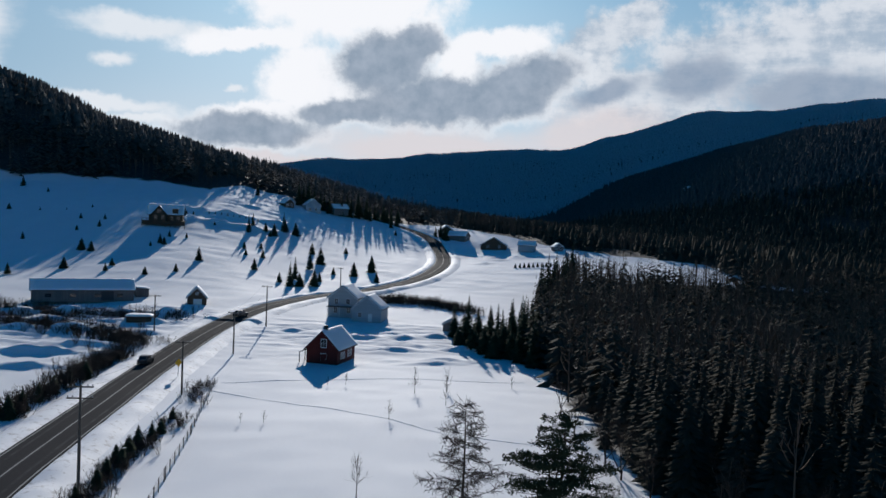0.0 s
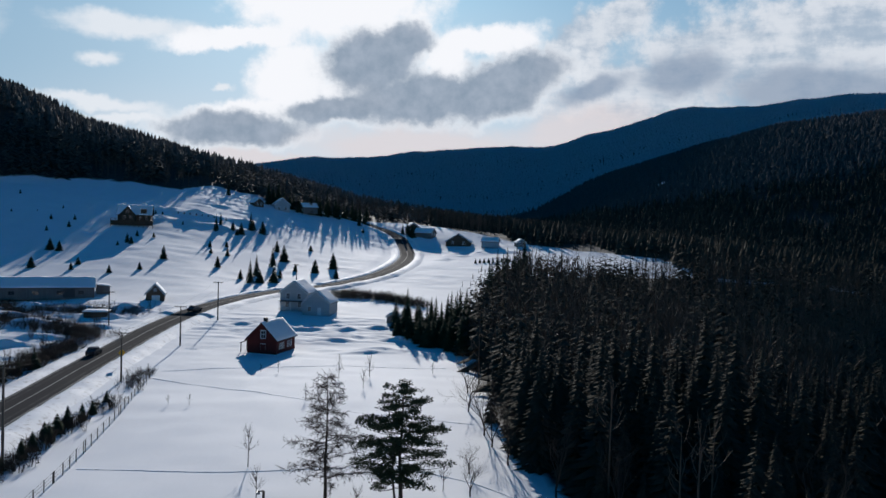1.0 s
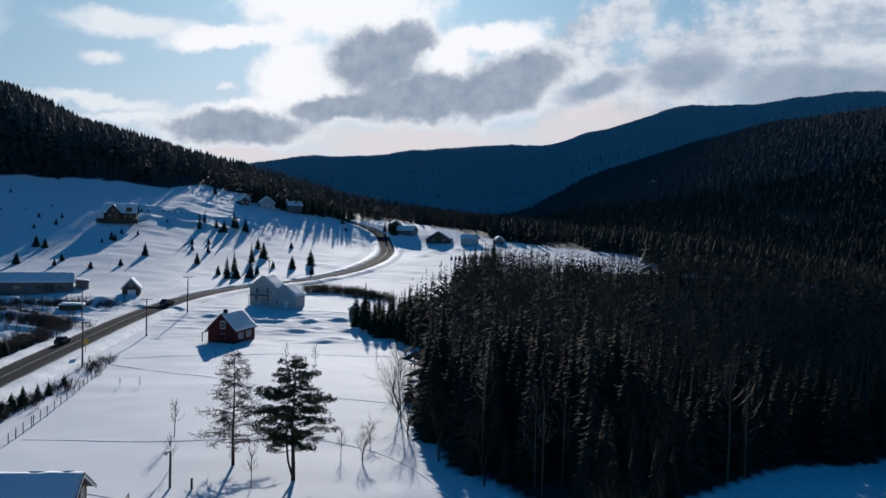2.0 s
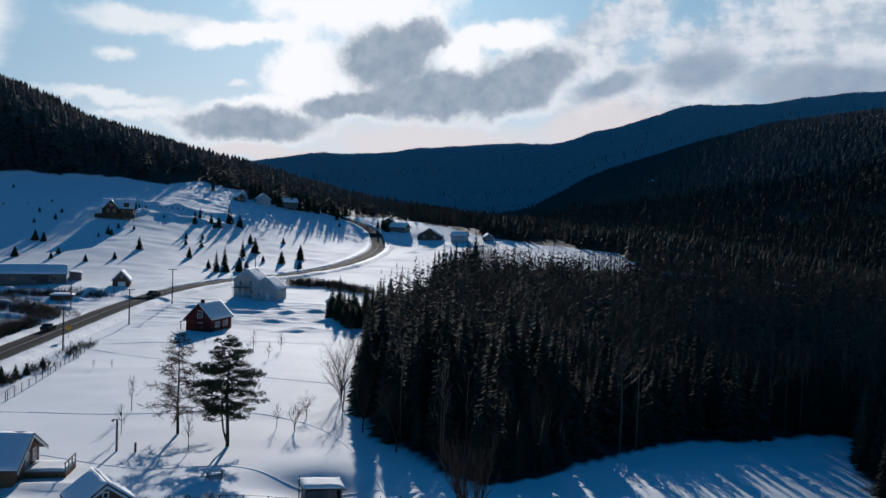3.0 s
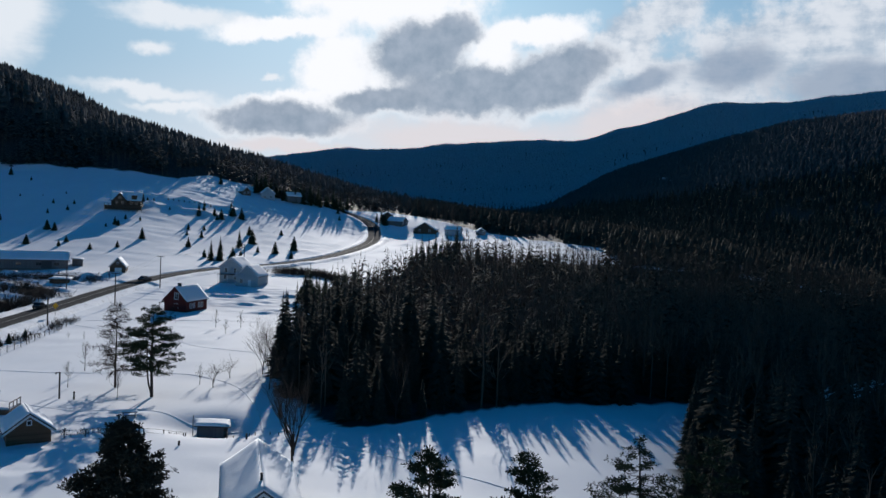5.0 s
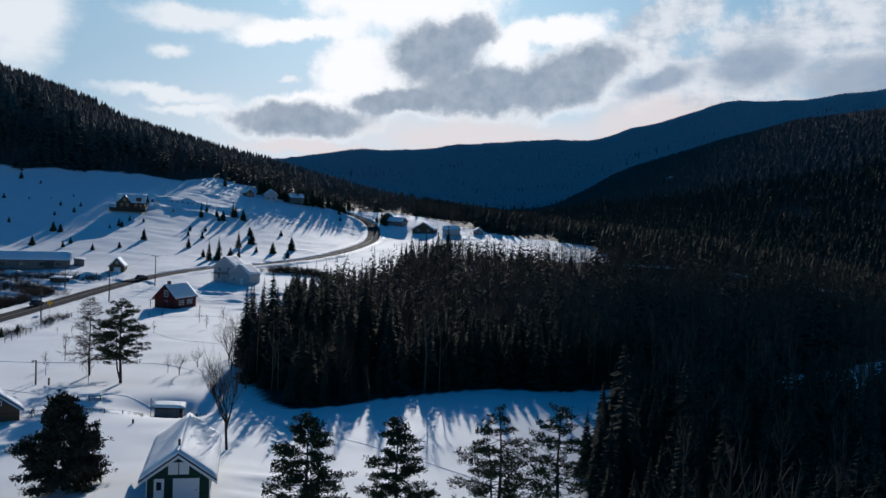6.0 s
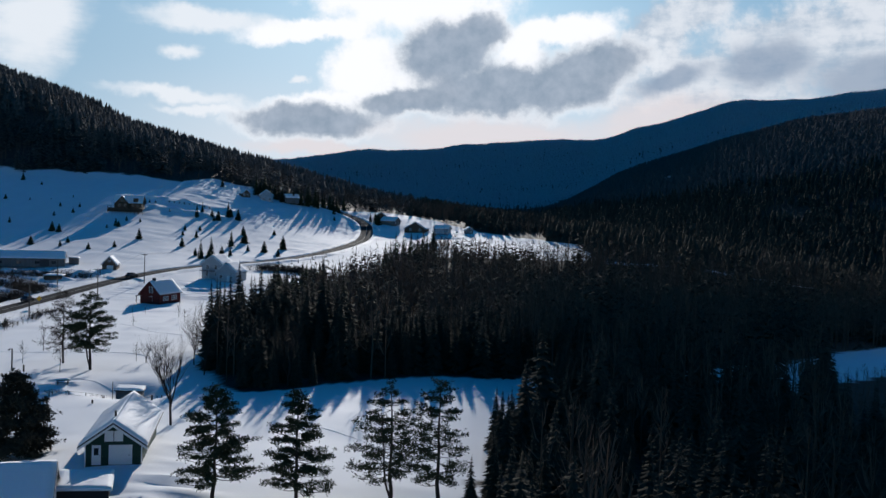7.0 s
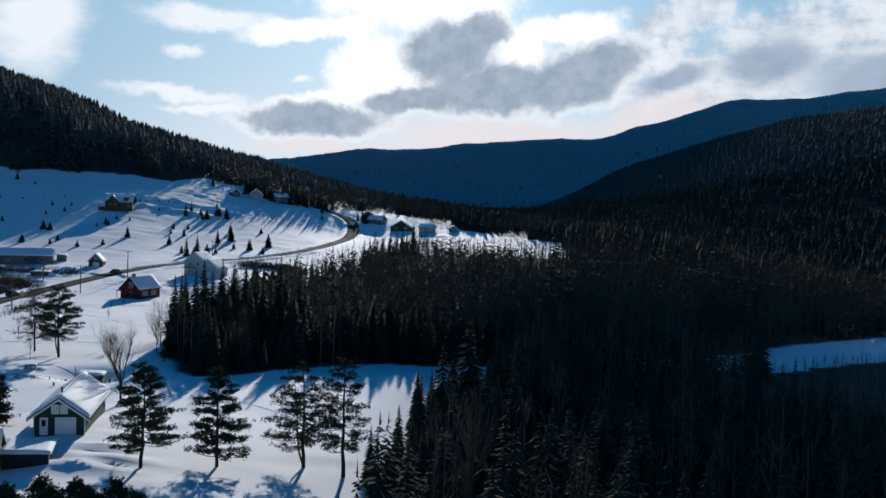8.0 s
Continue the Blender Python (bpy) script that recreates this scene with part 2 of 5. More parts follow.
M_LOG = material("log_wall", lambda n: make_boards(n, rgb(0.055, 0.036, 0.024), rgb(0.12, 0.08, 0.052), 0.28))
M_ROOF = material("dark_roofing", lambda n: make_plain(n, rgb(0.035, 0.035, 0.038), rgb(0.075, 0.075, 0.08), 1.5, 0.7))
M_METAL = material("grey_metal", lambda n: make_plain(n, rgb(0.25, 0.25, 0.26), rgb(0.36, 0.36, 0.37), 2.0, 0.45, 0.8))
M_POLE = material("weathered_pole", lambda n: make_bark(n, rgb(0.07, 0.058, 0.048), rgb(0.15, 0.13, 0.11)))
M_YELLOW = material("yellow_sign", lambda n: make_plain(n, rgb(0.62, 0.33, 0.02), rgb(0.75, 0.42, 0.03), 2.0, 0.5))
M_BLACK = material("black_rubber", lambda n: make_plain(n, rgb(0.012, 0.012, 0.012), rgb(0.03, 0.03, 0.03), 4.0, 0.7))
M_CAR = material("dark_car_paint", lambda n: make_plain(n, rgb(0.02, 0.023, 0.028), rgb(0.028, 0.031, 0.036), 2.0, 0.3, 0.2, 0.001, 0.5))
M_GLASS = material("window_glass", make_glass)


# ---------------------------------------------------------------- lie of the land
XS = np.array([-260, -140, -90, -45, 0, 60, 140, 260.0])
YS = np.array([-150, 0, 90, 170, 240, 300, 360, 410, 470, 540.0])
ZS = np.array([
    [2, 1, 1, 1, 1, 0, -10, -14],
    [2, 1, 1, 0, 0.5, 1, -8, -12],
    [1, 0, -1, -1, 0.5, 0, -6, -12],
    [2, 1, 0, -0.5, -0.5, -1, -5, -10],
    [5, 4, 3.5, 3, 2, 0, -4, -9],
    [12, 9.5, 11, 6, 5, 4, 1, -8],
    [28, 25, 20, 13, 9.5, 10, 11.5, -5],
    [42, 36, 30, 20, 12.5, 15, 13, -3],
    [54, 46, 39, 29, 24, 20, 14, 0],
    [68, 50, 41, 30, 26, 22, 14, 4]], float)
GX, GY = np.gradient(ZS, XS, axis=1), np.gradient(ZS, YS, axis=0)


def value_noise(x, y, seed=0):
    """Smooth noise, -1 to 1, one cell a metre."""
    xi, yi = np.floor(x).astype(np.int64), np.floor(y).astype(np.int64)
    fx, fy = x - xi, y - yi
    fx, fy = fx * fx * (3 - 2 * fx), fy * fy * (3 - 2 * fy)

    def h(a, b):
        n = (a * 374761393 + b * 668265263 + seed * 974711) & 0xFFFFFFFF
        n = ((n ^ (n >> 13)) * 1274126177) & 0xFFFFFFFF
        return ((n ^ (n >> 16)) & 0xFFFF) / 32767.5 - 1

    top = h(xi, yi) * (1 - fx) + h(xi + 1, yi) * fx
    low = h(xi, yi + 1) * (1 - fx) + h(xi + 1, yi + 1) * fx
    return top * (1 - fy) + low * fy


def fbm(x, y, size, octaves=4, seed=0, gain=0.5):
    out, amp, k = 0.0, 1.0, 1.0 / size
    for o in range(octaves):
        out = out + amp * value_noise(x * k + 17.3 * o, y * k - 9.1 * o, seed + o)
        amp, k = amp * gain, k * 2.03
    return out


def step(v, lo, hi):
    t = np.clip((v - lo) / (hi - lo), 0, 1)
    return t * t * (3 - 2 * t)


def near_land(x, y):
    i = np.clip(np.searchsorted(XS, x) - 1, 0, len(XS) - 2)
    j = np.clip(np.searchsorted(YS, y) - 1, 0, len(YS) - 2)
    hx, hy = XS[i + 1] - XS[i], YS[j + 1] - YS[j]
    t, s = np.clip((x - XS[i]) / hx, 0, 1), np.clip((y - YS[j]) / hy, 0, 1)

    def herm(a, b, ga, gb, h, t):
        return a * (2 * t**3 - 3 * t**2 + 1) + b * (3 * t**2 - 2 * t**3) + h * (ga * (t**3 - 2 * t**2 + t) + gb * (t**3 - t**2))

    r0 = herm(ZS[j, i], ZS[j, i + 1], GX[j, i], GX[j, i + 1], hx, t)
    r1 = herm(ZS[j + 1, i], ZS[j + 1, i + 1], GX[j + 1, i], GX[j + 1, i + 1], hx, t)
    return herm(r0, r1, GY[j, i] * (1 - t) + GY[j, i + 1] * t, GY[j + 1, i] * (1 - t) + GY[j + 1, i + 1] * t, hy, s)


def wood_edge(x):
    """Where the woods begin at the top of the snow slopes."""
    return np.interp(x, [-600, -210, -186, -147, -118, -110, -86, -72, -50, -20, 10, 60, 112, 118, 140], [405, 415, 425, 437, 447, 476, 480, 446, 470, 478, 505, 440, 385, 334, 334])


def crest_z(x):
    return np.interp(x, [-1500, -700, -420, -308, -268, -218, -180, -130, -46, 20, 120], [230, 200, 148, 113, 92, 80, 69, 58, 36, 28, 14])


def mountain(x, y):
    """The wooded mountain: it climbs steeply from the woods' edge, its bulge shaped to the camera's sight lines up to
    its crest at y = 672.
    """
    base, top = near_land(x, y), crest_z(x)
    bulge = np.full(np.shape(x), 1e9)
    for ex, ey, ez in ((0, 0, 27), (87, -81, 28)):
        f = np.clip((y - ey) / (672.0 - ey), 0.4, 1.0)
        bulge = np.minimum(bulge, ez + (crest_z(ex + (x - ex) / f) - ez) * f)
    k = (y - wood_edge(x)) / (672.0 - wood_edge(x))
    bulge = np.where(y < 672, bulge - 3.0 * step(k, 1.0, 0.6), top)
    return base + np.maximum(bulge - base, np.minimum(top - base, 0)) * step(k, -0.06, 0.34)


def land(x, y):
    """Height of the ground, without the small drifts."""
    x, y = np.asarray(x, float), np.asarray(y, float)
    z = near_land(x, y)
    # wooded mountain on the left: its crest falls to the right
    z = z + (mountain(x, y) - z) * step(x, 200, 60)
    z = z - (z - 18) * 0.85 * step(y, 690, 1100) * step(x, 160, -20)
    # rise on which the garage stands
    z = z + 0.95 * np.exp(-(((x - 37) / 11) ** 2 + ((y - 15) / 13) ** 2))
    # hollow in which the wood shelter stands
    z = z - 2.0 * np.exp(-(((x - 22.8) / 6.0) ** 2 + ((y - 51.8) / 4.5) ** 2))
    d, az = np.hypot(x, y), np.degrees(np.arctan2(x, np.maximum(y, 1e-3)))
    # second hill on the right
    near_el = np.interp(az, [-4, 3.6, 7.1, 10.5, 13.8, 17, 22, 30, 50, 90], [-0.6, 0.6, 1.5, 2.9, 4.0, 5.0, 6.3, 7.4, 8, 7])
    z2 = 27 + 1350 * np.tan(np.radians(near_el)) - 10
    z = z + np.maximum(z2 - z, 0) * step(d, 480, 1350) ** 1.1 * step(az, 0, 12)
    # far ridge that closes the valley
    far_el = sum(np.interp(az + q, [-60, -30, -15.3, -10.5, -8.9, -5.4, -1.8, 3.6, 8.3, 9.4, 12, 15.8, 19, 22.6, 26, 40, 90], [3.2, 3.0, 2.85, 3.4, 3.78, 3.72, 4.32, 4.78, 5.0, 5.75, 6.3, 7.38, 7.27, 7.68, 7.8, 7.6, 6]) for q in (-1.0, -0.5, 0.0, 0.5, 1.0)) / 5 + 0.06 * fbm(az, az * 0, 1.6, 3, 71)
    z3 = 27 + 2700 * np.tan(np.radians(far_el)) - 12
    rise = step(d, 1250, 2750)
    z = z + np.maximum(z3 - z, 0) * rise
    z = z + step(d, 800, 1600) * fbm(x, y, 260, 4, 5) * 9 * (1 - 0.6 * step(d, 2400, 2700))
    return z


def ground_z(x, y):
    return float(land(np.array([x], float), np.array([y], float))[0])


ROAD = [(-24, -160), (-31, -60), (-38, 20), (-42.0, 70), (-45.1, 95), (-48.2, 125), (-50.6, 152), (-52, 187), (-50.8, 213), (-46.6, 238), (-37.3, 264), (-22.5, 288), (-8.6, 320), (-1.2, 357), (0.2, 398), (-3.8, 432), (-10, 446), (-20, 457), (-36, 467), (-60, 474)]


def smooth_path(pts, spacing=2.0):
    p = np.array(pts, float)
    p = np.vstack((2 * p[0] - p[1], p, 2 * p[-1] - p[-2]))
    out = []
    for k in range(1, len(p) - 2):
        a, b, c, d = p[k - 1], p[k], p[k + 1], p[k + 2]
        for t in np.arange(0, 1, spacing / max(np.linalg.norm(c - b), 0.1)):
            out.append(0.5 * (2 * b + (c - a) * t + (2 * a - 5 * b + 4 * c - d) * t * t + (3 * b - a - 3 * c + d) * t**3))
    out.append(p[-2])
    return np.array(out)


ROAD_LINE = smooth_path(ROAD)
ROAD_Z = land(ROAD_LINE[:, 0], ROAD_LINE[:, 1])
ROAD_Z = np.convolve(np.pad(ROAD_Z, 12, mode="edge"), np.ones(25) / 25, "valid") + 0.35
ROAD_HALF = 3.45


def road_distance(x, y):
    best, height = np.full(x.shape, 1e9), np.zeros(x.shape)
    for k in range(0, len(ROAD_LINE), 2):
        d = np.hypot(x - ROAD_LINE[k, 0], y - ROAD_LINE[k, 1])
        closer = d < best
        best, height = np.where(closer, d, best), np.where(closer, ROAD_Z[k], height)
    return best, height


def river_x(y):
    """Middle of the frozen river."""
    return np.interp(y, [60, 118, 138, 160, 190, 225, 265, 330], [98, 128, 148, 172, 203, 243, 300, 400])


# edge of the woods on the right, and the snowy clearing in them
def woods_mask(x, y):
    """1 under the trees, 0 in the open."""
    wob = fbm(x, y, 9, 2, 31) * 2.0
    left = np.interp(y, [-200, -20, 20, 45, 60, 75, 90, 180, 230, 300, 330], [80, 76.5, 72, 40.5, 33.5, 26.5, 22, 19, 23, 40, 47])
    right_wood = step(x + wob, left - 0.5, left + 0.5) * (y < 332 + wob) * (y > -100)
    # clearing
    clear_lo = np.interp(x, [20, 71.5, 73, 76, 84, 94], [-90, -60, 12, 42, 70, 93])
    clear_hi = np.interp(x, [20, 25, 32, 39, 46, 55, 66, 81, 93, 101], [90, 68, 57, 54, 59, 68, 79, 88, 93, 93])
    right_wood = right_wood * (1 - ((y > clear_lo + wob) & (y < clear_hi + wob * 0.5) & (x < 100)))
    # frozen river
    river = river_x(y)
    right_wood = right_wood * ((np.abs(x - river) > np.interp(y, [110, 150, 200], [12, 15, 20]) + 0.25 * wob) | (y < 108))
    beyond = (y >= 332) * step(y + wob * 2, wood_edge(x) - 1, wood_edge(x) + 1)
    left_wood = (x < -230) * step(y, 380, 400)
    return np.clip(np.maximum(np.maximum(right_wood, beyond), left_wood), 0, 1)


def axis(parts):
    out = []
    for a, b, s in parts:
        out += list(np.arange(a, b, s))
    return np.array(out + [parts[-1][1]], float)


def link_mesh(name, verts, faces, mat, parent=None, smooth=False):
    me = bpy.data.meshes.new(name)
    me.from_pydata([tuple(v) for v in verts] if not isinstance(verts, list) else verts, [], faces if isinstance(faces, list) else faces.tolist())
    me.materials.append(mat)
    if smooth:
        me.shade_smooth()
    ob = new(name, me)
    ob.parent = parent
    return ob


def drifts(x, y):
    """The small drifts that lie on the land's form."""
    return fbm(x, y * 0.6, 26, 4, 3) * 0.3 + fbm(x, y, 5, 2, 8) * 0.04 + np.abs(fbm(x * 0.5 + y * 0.2, y, 10, 3, 23)) * 0.14 - 0.05


def build_ground():
    gx = axis([(-3200, -1200, 80), (-1200, -520, 34), (-520, -280, 8), (-280, -120, 2), (-120, 62, 1), (62, 120, 2), (120, 300, 3), (300, 900, 17), (900, 1500, 30), (1500, 3400, 60)])
    gy = axis([(-1600, -200, 100), (-200, -20, 5), (-20, 60, 1), (60, 140, 2), (140, 232, 1), (232, 480, 2), (480, 720, 6), (720, 1400, 17), (1400, 3000, 34), (3000, 4400, 140)])
    X, Y = np.meshgrid(gx, gy)
    Z = land(X, Y)
    near = step(np.hypot(X, Y), 700, 500)
    Z = Z + near * drifts(X, Y)
    # wind ridges on the slope, ploughed heaps near the road and the yards
    Z = Z + near * step(Y, 255, 300) * step(Y, 470, 430) * np.abs(fbm(X * 0.35 + Y * 0.12, Y, 9, 3, 12)) * 0.2
    for cx, cy, rx, ry, amp in ((-75, 195, 26, 22, 0.9), (-14, 196, 26, 14, 0.9), (-32, 205, 12, 18, 0.7), (-100, 205, 30, 20, 0.7), (-60, 222, 10, 12, 0.8), (45, 14, 4, 8, 0.9), (46, 4, 6, 4, 0.8), (-1, 46, 6, 6, 1.3), (6, 34, 8, 5, 0.8), (-8, 216, 14, 8, 0.6), (-70, 420, 40, 16, 1.2), (20, 415, 30, 25, 0.9)):
        k = np.exp(-(((X - cx) / rx) ** 2 + ((Y - cy) / ry) ** 2))
        Z = Z + k * amp * (np.abs(fbm(X * 0.4, Y * 1.5, 4.5, 3, 14)) * 0.8 - 0.15)
    for y0, tilt, x0, x1, wide, amp in ((187, 0.06, -22, 22, 1.5, 1.3), (191, 0.02, -10, 22, 1.2, 0.9), (176, -0.04, -14, 20, 1.3, 1.1), (172, 0.02, -12, 18, 1.2, 0.8), (202, 0.08, -26, 4, 1.8, 1.4), (208, 0.2, -118, -62, 2.0, 2.0), (188, 0.12, -118, -60, 1.6, 1.7), (168, -0.05, -92, -58, 1.6, 1.7), (176, 0.0, -84, -57, 1.7, 1.7), (198, 0.16, -118, -62, 1.4, 1.3), (153, 0.0, -86, -58, 2.2, 1.4), (390, 0.12, -118, -55, 3.0, 2.2), (374, 0.10, -112, -66, 2.6, 1.7), (335, 0.0, -30, 6, 2.5, 0.7), (383, 0.0, 12, 62, 3.0, 1.2), (405, 0.0, 10, 58, 2.5, 1.3)):
        at_y = y0 + tilt * (X - x0) + fbm(X, X * 0, 14, 2, 61) * 2
        k = np.exp(-(((Y - at_y) / wide) ** 2)) * step(X, x0, x0 + 6) * step(X, x1, x1 - 6)
        Z = Z + k * amp * 0.7 * (0.7 + 0.8 * fbm(X * 0.7, Y, 4, 3, 44))
    dist, rz = road_distance(X, Y)
    k = step(dist, 13, 5.5)
    Z = Z * (1 - k) + (rz - 0.35) * k
    verts = np.column_stack((X.ravel(), Y.ravel(), Z.ravel()))
    n, m = len(gx), len(gy)
    a = (np.arange(m - 1)[:, None] * n + np.arange(n - 1)[None, :]).ravel()
    faces = np.column_stack((a, a + 1, a + n + 1, a + n))
    ob = link_mesh("ground", verts, faces, M_GROUND, smooth=True)
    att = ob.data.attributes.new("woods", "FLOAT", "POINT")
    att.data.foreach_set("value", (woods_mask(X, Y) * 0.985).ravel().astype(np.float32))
    return tagged(ob, "snow-covered valley floor rising into wooded hills", "ground", kind="structure")


ground = build_ground()



def strip(name, line, heights, offsets, mat, seed=0, rough=0.0):
    """A ribbon along a path: offsets are (distance to the right, height) across it."""
    d = np.gradient(line, axis=0)
    d /= np.linalg.norm(d, axis=1)[:, None]
    side = np.column_stack((d[:, 1], -d[:, 0]))
    verts, faces, k = [], [], len(offsets)
    for i in range(len(line)):
        for j, (o, h) in enumerate(offsets):
            q = line[i] + side[i] * o
            up = h
            if rough and 0 < j < k - 1:
                up = h * (1 + rough * float(fbm(np.array(q[0] * 1.0), np.array(q[1]), 4.0, 3, seed)))
            verts.append((q[0], q[1], heights[i] + up))
    for i in range(len(line) - 1):
        for j in range(k - 1):
            a = i * k + j
            faces.append((a, a + 1, a + k + 1, a + k))
    return link_mesh(name, verts, faces, mat, smooth=True)


road = strip("road", ROAD_LINE, ROAD_Z, [(-ROAD_HALF, -0.5), (-ROAD_HALF, 0.0), (-2, 0.05), (0, 0.08), (2, 0.05), (ROAD_HALF, 0.0), (ROAD_HALF, -0.5)], M_ASPHALT)
att = road.data.attributes.new("across", "FLOAT", "POINT")
att.data.foreach_set("value", np.tile([-1.0, -1.0, -0.5, 0, 0.5, 1.0, 1.0], len(ROAD_LINE)).astype(np.float32))
tagged(road, "two-lane grey asphalt road winding through the snow", "road", kind="structure")
for nm, off in (("road_edge_line", -3.0), ("road_edge_line", 3.0), ("road_centre_line", 0.0)):
    ln = strip(nm, ROAD_LINE, ROAD_Z + 0.085 - abs(off) * 0.02, [(off - 0.09, 0.0), (off + 0.09, 0.0)], M_PAINT_WHITE)
    tagged(ln, "worn pale line painted on the asphalt", "road marking", kind="structure")
for s, nm in ((-1, "snow_bank"), (1, "snow_bank")):
    offs = [(s * (ROAD_HALF - 0.25), -0.2), (s * (ROAD_HALF + 0.1), 0.14), (s * (ROAD_HALF + 0.9), 0.34), (s * (ROAD_HALF + 1.7), 0.42), (s * (ROAD_HALF + 2.8), 0.22), (s * (ROAD_HALF + 5.0), -0.75)]
    bank = strip(nm, ROAD_LINE, ROAD_Z, offs if s > 0 else offs[::-1], M_BANK, 40 + s, 0.55)
    tagged(bank, "ploughed snow bank with grit along the road", "snow bank", kind="structure")


# ---------------------------------------------------------------- mesh tools
def part(name, bm, mat, parent, label=""):
    """Links a bmesh as one mesh under a thing or a part."""
    me = bpy.data.meshes.new(name)
    bmesh.ops.recalc_face_normals(bm, faces=bm.faces)
    bm.to_mesh(me)
    bm.free()
    me.materials.append(mat)
    ob = new(name, me)
    ob.parent = parent
    if label:
        ob["label"] = label
    return ob


def thing(name, x, y, yaw, label, category, group="", z=None):
    ob = new(name)
    ob.empty_display_size = 0.3
    ob.matrix_world = pose(x, y, ground_z(x, y) if z is None else z, 0, 0, yaw)
    return tagged(ob, label, category, group)


def box(x0, x1, y0, y1, z0, z1, bevel=0.0, bm=None):
    b = bmesh.new()
    m = Matrix.Translation(((x0 + x1) / 2, (y0 + y1) / 2, (z0 + z1) / 2)) @ Matrix.Diagonal((x1 - x0, y1 - y0, z1 - z0, 1))
    bmesh.ops.create_cube(b, size=1, matrix=m)
    if bevel:
        bmesh.ops.bevel(b, geom=b.edges[:], offset=bevel, segments=2, affect="EDGES")
    if bm is None:
        return b
    tmp = bpy.data.meshes.new("joined")
    b.to_mesh(tmp)
    b.free()
    bm.from_mesh(tmp)
    bpy.data.meshes.remove(tmp)
    return bm


def prism(outline, y0, y1):
    """A closed outline in x and z, drawn out along y."""
    b = bmesh.new()
    a = [b.verts.new((x, y0, z)) for x, z in outline]
    c = [b.verts.new((x, y1, z)) for x, z in outline]
    b.faces.new(a), b.faces.new(c[::-1])
    for i in range(len(a)):
        j = (i + 1) % len(a)
        b.faces.new((a[i], c[i], c[j], a[j]))
    return b


def slab(p00, p10, p11, p01, thick, nx=10, ny=10, lump=0.06, seed=0):
    """A soft-edged blanket of snow over four corners."""
    b = bmesh.new()
    c = [Vector(p) for p in (p00, p10, p11, p01)]
    top, rim = [], []
    for j in range(ny + 1):
        for i in range(nx + 1):
            u, v = i / nx, j / ny
            q = c[0] * (1 - u) * (1 - v) + c[1] * u * (1 - v) + c[2] * u * v + c[3] * (1 - u) * v
            edge = min(u, 1 - u, v, 1 - v)
            k = 1.0 if edge > 0.12 else math.sqrt(max(edge, 0.0) / 0.12) * 0.6 + 0.4
            h = thick * k + lump * noise.noise(Vector((q.x * 0.8 + seed, q.y * 0.8, seed)))
            top.append(b.verts.new(q + Vector((0, 0, max(h, 0.04)))))
            rim.append(q if edge == 0 else None)
    low = {k: b.verts.new(q - Vector((0, 0, 0.02))) for k, q in enumerate(rim) if q is not None}
    n = nx + 1
    for j in range(ny):
        for i in range(nx):
            a = j * n + i
            f = b.faces.new((top[a], top[a + 1], top[a + n + 1], top[a + n]))
            f.smooth = True
    ring = [i for i in range(n)] + [j * n + nx for j in range(1, ny + 1)] + [ny * n + i for i in range(nx - 1, -1, -1)] + [j * n for j in range(ny - 1, 0, -1)]
    for a, c2 in zip(ring, ring[1:] + ring[:1]):
        b.faces.new((top[a], low[a], low[c2], top[c2]))
    b.faces.new([low[k] for k in ring])
    return b


def soup():
    return [[], [], 0]


def add(s, v, f):
    v = np.asarray(v, float).reshape(-1, 3)
    s[0].append(v)
    s[1].append(np.asarray(f, np.int64).reshape(-1, 3) + s[2])
    s[2] += len(v)


def joined(s):
    return np.vstack(s[0]), np.vstack(s[1])


def tri_mesh(name, v, f, mat):
    """A mesh of triangles, quickly."""
    me = bpy.data.meshes.new(name)
    me.vertices.add(len(v))
    me.vertices.foreach_set("co", np.ascontiguousarray(v, np.float32).ravel())
    me.loops.add(f.size)
    me.loops.foreach_set("vertex_index", np.ascontiguousarray(f, np.int32).ravel())
    me.polygons.add(len(f))
    me.polygons.foreach_set("loop_start", np.arange(0, f.size, 3, dtype=np.int32))
    me.update(calc_edges=True)
    me.validate()
    me.materials.append(mat)
    return me


def cross3(a, b):
    return np.stack((a[..., 1] * b[..., 2] - a[..., 2] * b[..., 1], a[..., 2] * b[..., 0] - a[..., 0] * b[..., 2], a[..., 0] * b[..., 1] - a[..., 1] * b[..., 0]), -1)


def tube(s, pts, radii, sides=5):
    pts = np.asarray(pts, float)
    n = len(pts)
    d = np.vstack((pts[1:2] - pts[:1], pts[2:] - pts[:-2], pts[-1:] - pts[-2:-1]))
    d /= np.maximum(np.linalg.norm(d, axis=1), 1e-6)[:, None]
    ref = np.array((0.31, 0.95, 0.05))
    u = cross3(d, np.broadcast_to(ref, d.shape))
    u /= np.maximum(np.linalg.norm(u, axis=1), 1e-6)[:, None]
    w2 = cross3(d, u)
    a = np.arange(sides) * 2 * np.pi / sides
    ring = pts[:, None, :] + np.asarray(radii)[:, None, None] * (np.cos(a)[None, :, None] * u[:, None, :] + np.sin(a)[None, :, None] * w2[:, None, :])
    f = []
    for i in range(n - 1):
        for j in range(sides):
            p, q = i * sides + j, i * sides + (j + 1) % sides
            f += [(p, q, q + sides), (p, q + sides, p + sides)]
    add(s, ring.reshape(-1, 3), f)


